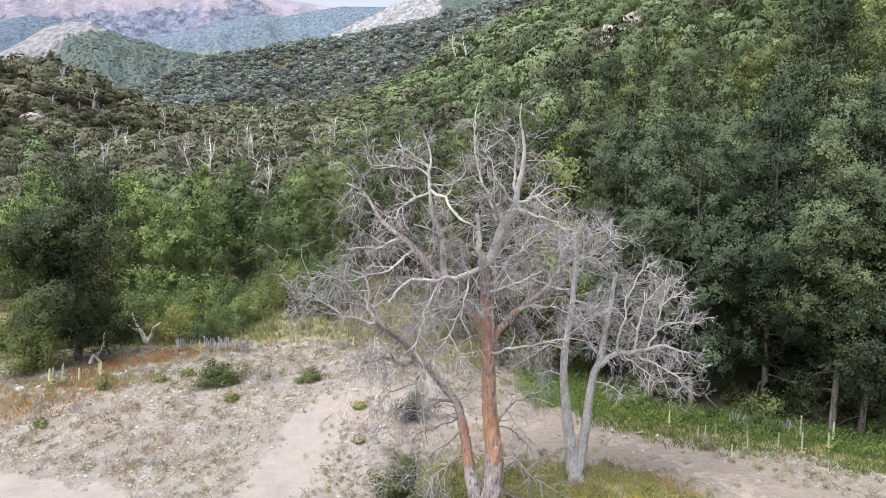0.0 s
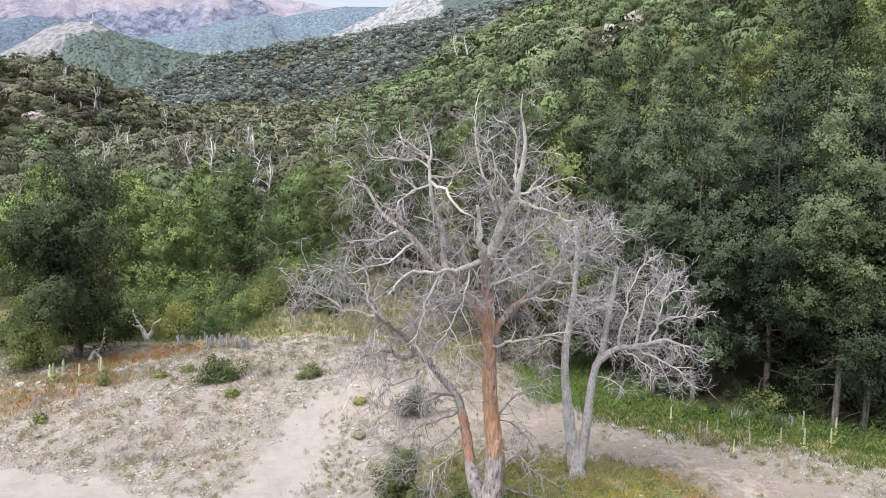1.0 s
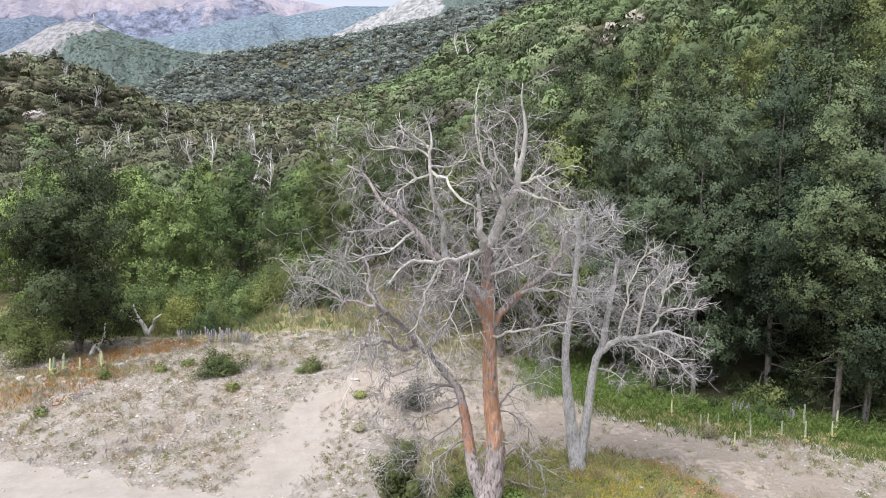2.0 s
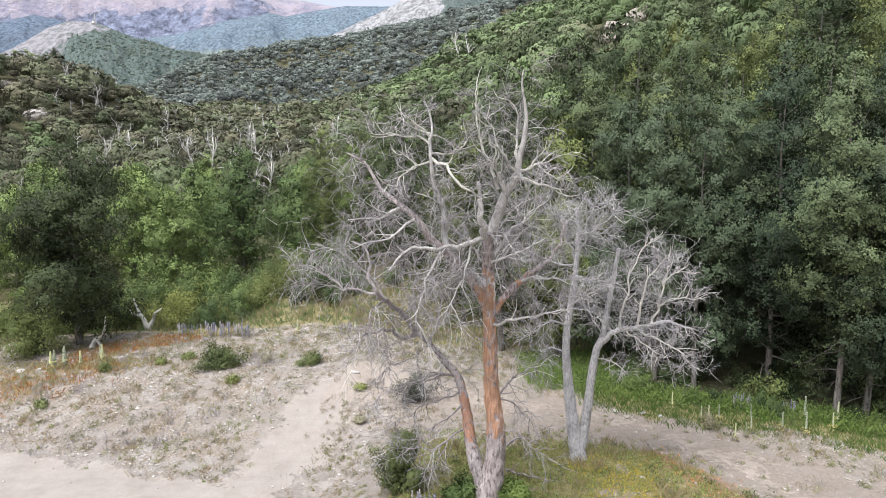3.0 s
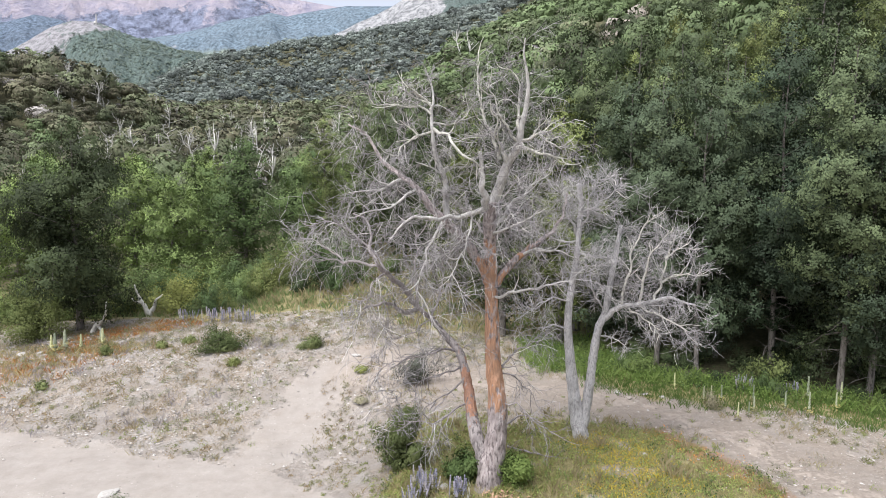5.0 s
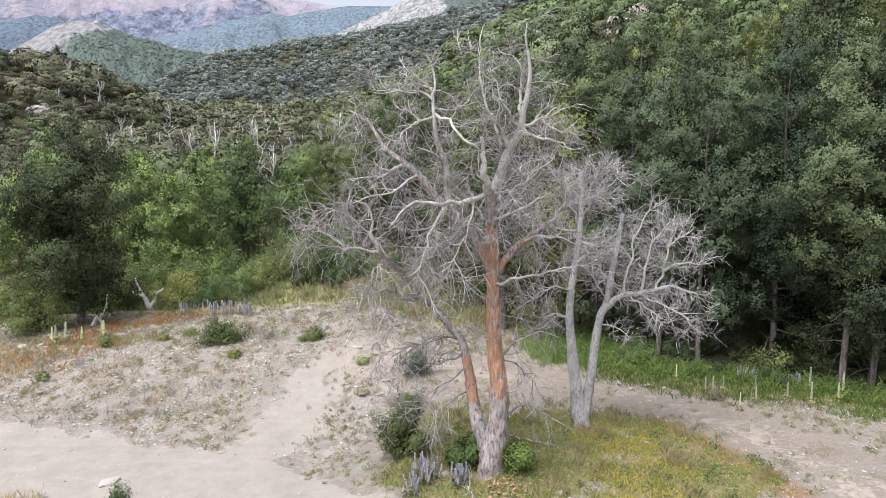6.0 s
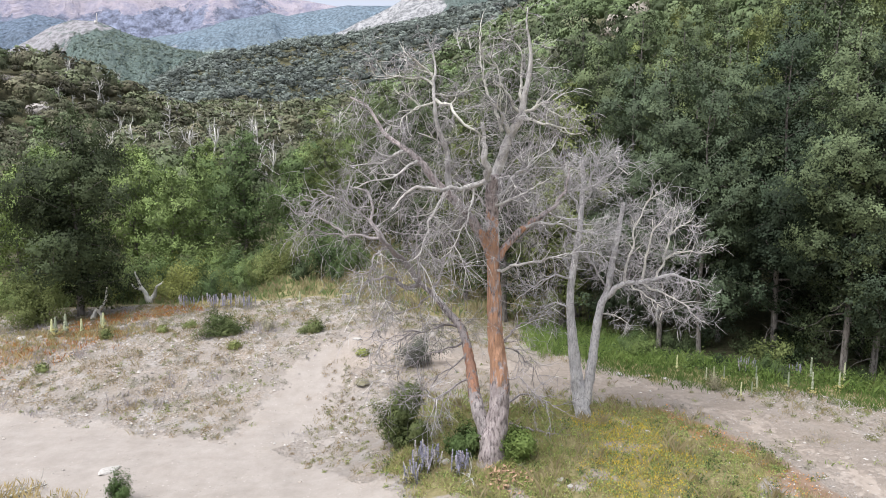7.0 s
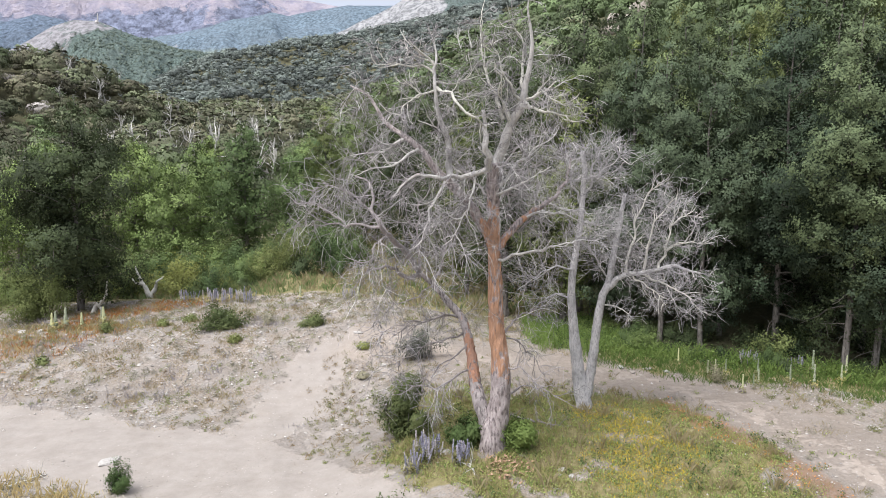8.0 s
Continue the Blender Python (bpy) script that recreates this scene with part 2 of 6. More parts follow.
    floor = ramp(n, l, mid, (0.3, (0.06, 0.062, 0.036)), (0.7, (0.13, 0.12, 0.07)))
    c = mixed(n, l, attr(n, "woods"), c, floor)
    l.new(c, b.inputs["Base Color"])
    loose = ramp(n, l, edge, (0.35, 1.0), (0.62, 0.25))
    bumped(n, l, b, maths(n, l, "MULTIPLY", maths(n, l, "ADD", fine, maths(n, l, "MULTIPLY", mid, 1.5)), loose), 1.0, 0.045)
    return m


def mountain_material(name, wood, rock, bare, scale, light_patch=None):
    """Far slopes: woods below, rock where the attribute 'rock' and the noise say so, scree among it. Haze comes in with
    the colours given.
    """
    m, n, l, b = nodes_of(name, 0.95, 0.1)
    co = n.new("ShaderNodeTexCoord").outputs["Object"]
    speck = tex_noise(n, l, scale * 9, 6, 0.75, co)
    broad = tex_noise(n, l, scale, 7, 0.65, co)
    w = ramp(n, l, speck, (0.38, tuple(0.4 * v for v in wood)), (0.62, tuple(1.5 * v for v in wood)))
    w = mixed(n, l, ramp(n, l, broad, (0.4, 0.0), (0.65, 0.55)), w, tuple(0.7 * v + 0.05 for v in wood))
    r = ramp(n, l, tex_noise(n, l, scale * 3, 9, 0.8, co), (0.42, rock), (0.56, bare))
    e = maths(n, l, "ADD", attr(n, "rock"), maths(n, l, "MULTIPLY_ADD", broad, 1.5, -0.75))
    e = maths(n, l, "ADD", e, maths(n, l, "MULTIPLY_ADD", tex_noise(n, l, scale * 5, 8, 0.8, co), 1.5, -0.75))
    c = mixed(n, l, ramp(n, l, e, (0.46, 0.0), (0.56, 1.0)), w, r)
    if light_patch:
        c = mixed(n, l, attr(n, "meadow"), c, light_patch)
    l.new(c, b.inputs["Base Color"])
    bumped(n, l, b, maths(n, l, "ADD", speck, tex_noise(n, l, scale * 3, 8, 0.7, co)), 1.0, 0.12 / scale)
    return m


# ---- mesh helpers ----
def quads(name, verts, faces, material, smooth=False):
    """A mesh from arrays: n x 3 places and m x k corner numbers."""
    verts, faces = np.asarray(verts, dtype=np.float32), np.asarray(faces, dtype=np.int32)
    me = bpy.data.meshes.new(name)
    k = faces.shape[1]
    me.vertices.add(len(verts))
    me.vertices.foreach_set("co", verts.ravel())
    me.loops.add(faces.size)
    me.loops.foreach_set("vertex_index", faces.ravel())
    me.polygons.add(len(faces))
    me.polygons.foreach_set("loop_start", np.arange(0, faces.size, k, dtype=np.int32))
    me.polygons.foreach_set("use_smooth", np.full(len(faces), smooth))
    me.update(calc_edges=True)
    me.materials.append(material)
    return me


def point_attribute(me, name, values):
    a = me.attributes.new(name, "FLOAT", "POINT")
    a.data.foreach_set("value", np.asarray(values, dtype=np.float32))


def part_of(name, me, parent, label="", kind=""):
    ob = new(name, me)
    ob.parent = parent
    if label or kind:
        tagged(ob, label, kind=kind)
    return ob


def thing(name, at, label, category, group="", kind="", turn=0.0, scale=1.0):
    ob = new(name)
    ob.empty_display_size = 0.2
    ob.matrix_basis = pose(*at, 0, 0, turn) @ Matrix.Scale(scale, 4)
    return tagged(ob, label, category, group, kind)


class Tubes:
    """Gathers tapering tubes into one mesh."""

    def __init__(self):
        self.v, self.f, self.n = [], [], 0

    def add(self, pts, r0, r1, sides=6, knob=0.0, rng=None, power=1.0):
        pts = np.asarray(pts, dtype=float)
        m = len(pts)
        d = np.gradient(pts, axis=0)
        d /= np.linalg.norm(d, axis=1)[:, None] + 1e-9
        ref = np.array((0.31, 0.94, 0.11)) if abs(d[0, 1]) < 0.8 else np.array((0.95, 0.1, 0.2))
        u = np.cross(d, ref)
        u /= np.linalg.norm(u, axis=1)[:, None] + 1e-9
        w = np.cross(d, u)
        t = np.linspace(0, 1, m)
        t = t ** power if power > 0 else 1 - (1 - t) ** -power
        r = r0 + (r1 - r0) * t
        a = np.arange(sides) * 2 * np.pi / sides
        rr = np.repeat(r[:, None], sides, 1)
        if knob and rng is not None:
            rr = rr * (1 + knob * rng.uniform(-1, 1, rr.shape))
        ring = pts[:, None, :] + rr[..., None] * (np.cos(a)[None, :, None] * u[:, None, :] + np.sin(a)[None, :, None] * w[:, None, :])
        self.v.append(ring.reshape(-1, 3))
        i = np.arange(m - 1)[:, None] * sides
        j = np.arange(sides)[None, :]
        k = (j + 1) % sides
        f = np.stack((i + j, i + k, i + sides + k, i + sides + j), -1).reshape(-1, 4) + self.n
        self.f.append(f)
        tip = self.n + (m - 1) * sides
        self.n += m * sides
        if r1 > 0.02 and sides >= 4:
            self.f.append(np.array([[tip, tip + 1 + 2 * q, tip + 2 + 2 * q, tip + (3 + 2 * q) % sides] for q in range((sides - 2) // 2)]))

    def roughen(self, line, amount):
        """Ridges and hollows along the bark of the last tube."""
        v = self.v[-1]
        sides = len(v) // len(line)
        axis = np.repeat(line, sides, 0)
        a = np.tile(np.arange(sides) * 2 * np.pi / sides, len(line))
        z = axis[:, 2]
        bump = 0
        for i in range(9):
            p, q, s = WAVES[i % 7, i + 3], WAVES[(i + 2) % 7, i + 11], WAVES[(i + 4) % 7, i + 20]
            bump = bump + np.sin((2 + i) * a + 3 * p + z * (1.5 + 2.2 * abs(q)) * np.sign(s)) * np.sin(z * (2 + 7 * abs(s)) + 6 * q) / (1 + 0.15 * i)
        self.v[-1] = axis + (v - axis) * (1 + amount * np.clip(bump * 0.45, -1, 1))[:, None]

    def mesh(self, name, material):
        return quads(name, np.concatenate(self.v), np.concatenate(self.f), material, True)


def curved(pts, step, rng, wobble=0.0):
    """A smooth line through the points given (Catmull-Rom), with a little unrest."""
    p = np.asarray(pts, dtype=float)
    p = np.vstack((2 * p[0] - p[1], p, 2 * p[-1] - p[-2]))
    out = []
    for i in range(1, len(p) - 2):
        n = max(2, int(np.linalg.norm(p[i + 1] - p[i]) / step))
        t = np.linspace(0, 1, n, endpoint=False)[:, None]
        a, b, c, d = p[i - 1], p[i], p[i + 1], p[i + 2]
        out.append(0.5 * (2 * b + (c - a) * t + (2 * a - 5 * b + 4 * c - d) * t ** 2 + (3 * b - a - 3 * c + d) * t ** 3))
    out.append(p[-2][None, :])
    q = np.vstack(out)
    if wobble:
        q[1:] += rng.normal(0, wobble, q[1:].shape)
    return q


def unit(v):
    return v / (np.linalg.norm(v) + 1e-9)


def sprig(start, way, length, rng, droop, kinks=4):
    """A crooked twig's line."""
    pts, d = [np.array(start)], unit(np.array(way))
    for _ in range(kinks):
        d = unit(d + rng.normal(0, 0.22, 3) + np.array((0, 0, droop)))
        pts.append(pts[-1] + d * length / kinks)
    return np.array(pts)


class DeadTree:
    """A leafless tree: limbs given as axes, and twigs that grow on them by rule."""

    def __init__(self, at, label, seed, droop, dense, reach=1.0, twig=None):
        self.ob = thing("dead_tree", at, label, "dead tree")
        self.rng = np.random.default_rng(seed)
        self.twigs, self.droop, self.dense, self.spurs, self.reach = Tubes(), droop, dense, {}, reach
        self.twig = twig or TWIG

    def crooked(self, pts, r0):
        """Puts an elbow or two into every straight stretch."""
        out = [np.array(pts[0])]
        for a, b in zip(pts, pts[1:]):
            a, b = np.array(a), np.array(b)
            d = np.linalg.norm(b - a)
            for t in ((0.33, 0.68) if d > 0.55 else (0.5,) if d > 0.3 else ()):
                out.append(a + (b - a) * t + self.rng.normal(0, min(0.045, 0.045 * d + 0.004), 3))
            out.append(b)
        return out

    def limb(self, name, r0, r1, material, *pts):
        rng = self.rng
        if material is GREY and min(p[2] for p in pts) > 8.7:
            material = PALE
        line = curved(pts if r0 > 0.12 else self.crooked(pts, r0), 0.13, rng, 0.006 if r0 < 0.12 else 0.004)
        tube = Tubes()
        if name == "trunk":
            r = r0
            line = curved(pts, 0.07, rng)
            tube.add(line, r, r1, 40, 0.0, rng, -2.4)
            tube.roughen(line, 0.10)
        else:
            k = 0.85 if name == "stem" else 0.95 if material is BARK else 0.9
            tube.add(line, r0 * k, r1 * k, 8 if r0 > 0.06 else 6, 0.12, rng)
        part_of(name, tube.mesh(name, material), self.ob)
        seg = np.linalg.norm(np.diff(line, axis=0), axis=1)
        run = np.concatenate(([0], np.cumsum(seg)))
        first = 0.55 if name in ("trunk", "stem") else 0.12
        if r0 <= 0.09:
            self.bare_spurs(line, run, r0, material)
        s = run[-1] * first
        thick = self.dense * (1.1 if material is DULL else 1.2 if material is PALE else 1.5 if material is SILVER else 1.0)
        while s < run[-1]:
            s += rng.exponential(0.115 / thick)
            i = min(int(np.searchsorted(run, s)), len(line) - 2)
            ax = unit(line[i + 1] - line[i])
            side = unit(np.cross(ax, rng.normal(0, 1, 3)))
            way = side + ax * rng.uniform(0.1, 0.9)
            size = rng.uniform(0.35, 1.5) * (0.6 if r0 < 0.035 else 1.0) * (0.7 if material in (GREY, PALE) and line[i][2] > 8.6 else 1.0)
            if line[i][2] < 4 and material is DULL and rng.random() < 0.45:
                continue
            self.branch(line[i], way, size * self.reach, min(0.0095, r0 * 0.4), 0)

    def bare_spurs(self, line, run, r0, material):
        """Stout bleached side shoots that bend upwards, standing out from the twigs."""
        rng = self.rng
        tubes = self.spurs.setdefault(material.name, (Tubes(), material))[0]
        for s in np.arange(0.25, 1.0, (0.42 if self.twig is TWIG else 0.26) / max(0.5, run[-1])) * run[-1]:
            i = min(int(np.searchsorted(run, s + rng.normal(0, 0.06))), len(line) - 2)
            ax = unit(line[i + 1] - line[i])
            way = unit(np.cross(ax, rng.normal(0, 1, 3))) * 0.8 + ax * 0.9
            ln = sprig(line[i], way, rng.uniform(0.3, 0.95) * self.reach, rng, 0.2 if line[i][2] > 4 else -0.05, 5)
            tubes.add(ln, min(0.018, r0 * 0.5), 0.005, 4, 0.1, rng)
            if rng.random() < 0.6:
                tubes.add(sprig(ln[2], unit(ln[3] - ln[2]) + rng.normal(0, 0.5, 3), rng.uniform(0.2, 0.5), rng, 0.15, 4), 0.010, 0.004, 3)

    def branch(self, start, way, size, r, level):
        rng = self.rng
        line = sprig(start, way, size, rng, self.droop * rng.uniform(0.2, 1.8), 5 if level == 0 else 2)
        self.twigs.add(line, max(r, 0.0045), 0.0025 if level else 0.0035, 3)
        if level >= 2:
            return
        for _ in range(rng.integers(4, 8) if level == 0 else rng.integers(1, 4)):
            i = rng.integers(1 if level == 0 else 0, len(line) - 1)
            p = line[i] + (line[i + 1] - line[i]) * rng.random()
            ax = unit(line[i + 1] - line[i])
            self.branch(p, unit(np.cross(ax, rng.normal(0, 1, 3))) * 0.9 + ax * 0.8, size * rng.uniform(0.3, 0.62), r * 0.6, level + 1)

    def finish(self):
        for tubes, material in self.spurs.values():
            part_of("shoot_fringe", tubes.mesh("shoot_fringe", material), self.ob, "bare bleached side shoots", "stuff")
        part_of("twig_tangle", self.twigs.mesh("twig_tangle", self.twig), self.ob, "fine tangled grey-brown dead twigs", "stuff")
        return self.ob


def leaves(centres, normals, length, width, rng):
    """Kite-shaped leaves: one quad each, turned at random about its normal."""
    n = len(centres)
    nn = normals / (np.linalg.norm(normals, axis=1)[:, None] + 1e-9)
    r = rng.normal(0, 1, (n, 3))
    u = np.cross(nn, r)
    u /= np.linalg.norm(u, axis=1)[:, None] + 1e-9
    w = np.cross(nn, u)
    ln = (length * rng.uniform(0.65, 1.35, n))[:, None]
    wd = (width * rng.uniform(0.7, 1.3, n))[:, None]
    v = np.stack((centres - u * ln * 0.5, centres + w * wd * 0.5 - u * ln * 0.05, centres + u * ln * 0.5 + nn * ln * 0.12, centres - w * wd * 0.5 - u * ln * 0.05), 1)
    return v.reshape(-1, 3), np.arange(4 * n).reshape(n, 4)


def small_leaves(centres, normals, length, width, rng):
    """Three-cornered leaves for crowns, turned at random about their normals."""
    n = len(centres)
    nn = normals / (np.linalg.norm(normals, axis=1)[:, None] + 1e-9)
    u = np.cross(nn, rng.normal(0, 1, (n, 3)))
    u /= np.linalg.norm(u, axis=1)[:, None] + 1e-9
    w = np.cross(nn, u)
    ln = (length * rng.uniform(0.65, 1.35, n))[:, None]
    wd = (width * rng.uniform(0.7, 1.3, n))[:, None]
    v = np.stack((centres - u * ln * 0.55, centres + u * ln * 0.35 - w * wd * 0.6, centres + u * ln * 0.45 + w * wd * 0.6), 1)
    return v.reshape(-1, 3), np.arange(3 * n).reshape(n, 3)


def rounded(me, normals):
    """Shades the leaves as one soft mass: each takes the direction of the clump that it grows on."""
    n = normals / (np.linalg.norm(normals, axis=1)[:, None] + 1e-9)
    me.normals_split_custom_set_from_vertices(n.tolist())
    return me


def ico(sub):
    bm = bmesh.new()
    bmesh.ops.create_icosphere(bm, subdivisions=sub, radius=1)
    v = np.array([p.co[:] for p in bm.verts])
    f = np.array([[p.index for p in q.verts] for q in bm.faces])
    bm.free()
    return v, f


def unit_rows(v):
    return v / (np.linalg.norm(v, axis=1)[:, None] + 1e-9)


def ball_points(n, rng):
    p = rng.normal(0, 1, (n, 3))
    return p / np.linalg.norm(p, axis=1)[:, None] * rng.random(n)[:, None] ** 0.45


def leafy_tree(at, height, radius, bare, leaf, seed, count, size, label, category="tree", group="", point=0.35, trunk_r=0.17, dead_low=True):
    """A living tree: tapered trunk, limbs and sprays of small leaves. bare: the height of the lowest limbs."""
    rng = np.random.default_rng(seed)
    ob = thing("tree", at, label, category, group)
    sway = rng.normal(0, 0.07, (6, 3)) * np.array((1, 1, 0.2))
    sway[0] = (0, 0, -0.25 / max(height, 1))
    axis = np.stack((np.zeros(6), np.zeros(6), np.linspace(0, height * 0.95, 6)), 1) + sway * height / 12
    axis[0] = (0, 0, -0.3)
    line = curved(axis, 0.5, rng)
    t = Tubes()
    t.add(line, trunk_r, 0.02, 9, 0.07, rng, 0.8)
    part_of("trunk", t.mesh("trunk", TRUNK), ob)
    limbs, cs, ns = Tubes(), [], []
    k = max(14, int(height * 3.0 * max(1.0, (radius / 2.6) ** 1.2)))
    for i in range(k):
        f = (i + rng.random()) / k
        z = bare + (height * 0.97 - bare) * f
        p0 = np.array([np.interp(z, line[:, 2], line[:, q]) for q in range(3)])
        reach = radius * (0.72 + 0.75 * f) if f < 0.35 else radius * (1 - ((f - 0.35) / 0.65) ** (1 + point * 2)) ** 0.8 
        reach = max(0.45, reach * rng.uniform(0.65, 1.15) * 1.0)
        az = i * 2.399 + rng.normal(0, 0.4)
        way = np.array((math.cos(az), math.sin(az), 0.15 + 0.75 * f))
        ln = sprig(p0, way, reach, rng, -0.05, 5)
        limbs.add(ln, 0.045 * (1.2 - f), 0.008, 3)
        for s in ((0.9,) if reach < 0.9 else (0.6, 1.0) if reach < 1.8 else (0.26, 0.52, 0.78, 1.02) if reach < 3 else (0.24, 0.42, 0.62, 0.82, 1.02)):
            q = np.array([np.interp(s, np.linspace(0, 1, len(ln)), ln[:, c]) for c in range(3)])
            cs.append(q + rng.normal(0, 0.10 + 0.05 * reach, 3))
            ns.append((0.32 + 0.105 * reach) * rng.uniform(0.65, 1.35))
    # boughs: each carries sprays of leaves on its upper and outer side
    cs, ns = np.array(cs), np.array(ns)
    form = ns[:, None] * rng.uniform((0.95, 0.95, 0.5), (1.4, 1.4, 0.95), (len(cs), 3))
    kin = np.maximum(4, (count / 15 * ns ** 2 / (ns ** 2).sum()).astype(int))
    way = rng.normal(0, 1, (kin.sum(), 3))
    way[:, 2] += 0.55
    way /= np.linalg.norm(way, axis=1)[:, None]
    hub = np.repeat(cs, kin, 0) + way * np.repeat(form, kin, 0) * rng.uniform(0.82, 1.12, (len(way), 1))
    hub[:, 2] -= 0.25 * (way[:, 0] ** 2 + way[:, 1] ** 2) * np.repeat(ns, kin) * rng.uniform(0.2, 1.6, len(way))
    grow = unit_rows(way + rng.normal(0, 0.35, way.shape) + np.array((0, 0, -0.15)))
    per = np.full(len(hub), 15)
    along = rng.normal(0, 1.0, (per.sum(), 1)) * size * 1.5
    big = np.repeat(hub, per, 0) + np.repeat(grow, per, 0) * along + rng.normal(0, size * 0.75, (per.sum(), 3))
    whole = (hub - np.array((0, 0, bare + 0.45 * (height - bare)))) / np.array((radius, radius, 0.5 * (height - bare)))
    face = unit_rows(way + 0.75 * whole + rng.normal(0, 0.14, way.shape))
    away = unit_rows(hub * np.array((1, 1, 0)))
    v, f = small_leaves(big, np.repeat(away + 0.55 * way + np.array((0, 0, 0.25)), per, 0) + rng.normal(0, 0.3, big.shape), size, size * 0.6, rng)
    turn = np.repeat(np.repeat(face, per, 0) + rng.normal(0, 0.12, big.shape), 3, 0)
    tone = np.repeat(np.repeat(np.clip(rng.normal(1.0, 0.23, len(kin)), 0.55, 1.6), kin) * rng.uniform(0.88, 1.12, len(hub)), per * 3)
    if dead_low:
        for _ in range(6):
            z = rng.uniform(bare * 0.5, bare + 1.5)
            p0 = np.array([np.interp(z, line[:, 2], line[:, q]) for q in range(3)])
            az = rng.uniform(0, 6.283)
            ln = sprig(p0, (math.cos(az), math.sin(az), -0.1), rng.uniform(0.6, 1.7), rng, -0.12, 5)
            limbs.add(ln, 0.02, 0.005, 4)
            for _ in range(6):
                i = rng.integers(1, 5)
                limbs.add(sprig(ln[i], rng.normal(0, 1, 3), rng.uniform(0.2, 0.6), rng, -0.1, 3), 0.008, 0.004, 3)
    part_of("framework", limbs.mesh("framework", TRUNK), ob, "", "stuff")
    crown = quads("crown", v, f, leaf)
    rounded(crown, turn)
    point_attribute(crown, "tone", tone)
    part_of("crown", crown, ob, "", "stuff")
    return ob


def shrub(at, height, radius, leaf, seed, count, size, label, category="bush", group="", upright=0.5):
    """A low bush: a fan of stems and many small leaves in clumps."""
    rng = np.random.default_rng(seed)
    ob = thing("bush", at, label, category, group)
    st, cs = Tubes(), []
    for i in range(max(8, int(radius * 8))):
        az, lean = rng.uniform(0, 6.283), rng.uniform(0.1, 1.0)
        top = np.array((math.cos(az) * radius * lean, math.sin(az) * radius * lean, height * math.sqrt(max(0.05, 1 - (0.8 * lean) ** 2)) * rng.uniform(0.6, 1.08)))
        ln = sprig((0, 0, -0.08), top, np.linalg.norm(top), rng, 0.05, 4)
        st.add(ln, 0.014, 0.004, 3)
        for s in rng.uniform(0.3, 1.05, 10):
            cs.append(np.array([np.interp(s, np.linspace(0, 1, 5), ln[:, c]) for c in range(3)]) + rng.normal(0, 0.1 * radius, 3))
    cs = np.array(cs)
    per = max(3, count // len(cs))
    p = np.repeat(cs, per, 0) + ball_points(len(cs) * per, rng) * (0.16 + 0.13 * radius)
    p[:, 2] = np.abs(p[:, 2] - 0.02) + 0.02
    hub = np.repeat(cs, per, 0)
    face = unit_rows(p / np.array((radius, radius, height)) + 1.2 * unit_rows(p - hub) + np.array((0, 0, upright - 0.5)))
    v, f = small_leaves(p, unit_rows(p * np.array((1, 1, 0.3))) + 0.5 * face + rng.normal(0, 0.4, p.shape), size, size * 0.55, rng)
    part_of("framework", st.mesh("framework", TRUNK), ob, "", "stuff")
    foliage = quads("foliage", v, f, leaf)
    rounded(foliage, np.repeat(face + rng.normal(0, 0.15, face.shape), 3, 0))
    point_attribute(foliage, "tone", np.repeat(np.clip(rng.normal(1.0, 0.2, len(cs)), 0.6, 1.5), per * 3))
    part_of("foliage", foliage, ob, "", "stuff")
    return ob


# ---- the lie of the land ----
def smooth(a, b, v):
    t = np.clip((v - a) / (b - a), 0, 1)
    return t * t * (3 - 2 * t)


def soft(v, k):
    return k * np.logaddexp(0, v / k)


WAVES = np.random.default_rng(5).uniform(-1, 1, (7, 40))


def ripple(x, y, wave, row=0):
    """Smooth unevenness of about that wave length, between -1 and 1."""
    s = 0
    for i in range(10):
        a, b, c = WAVES[row % 7, i], WAVES[row % 7, i + 10], WAVES[row % 7, i + 20]
        k = 6.283 / wave * (0.5 + 0.16 * i)
        s = s + np.sin(k * (x * math.cos(3.14 * a) + y * math.sin(3.14 * a)) + 6.283 * (b + c)) / (1 + 0.25 * i)
    return s / 3.2


def forest_edge(x, y):
    """Grows from the gravel towards the woods; about 27 where the grass begins."""
    return y + 0.446 * (x - 6.74)


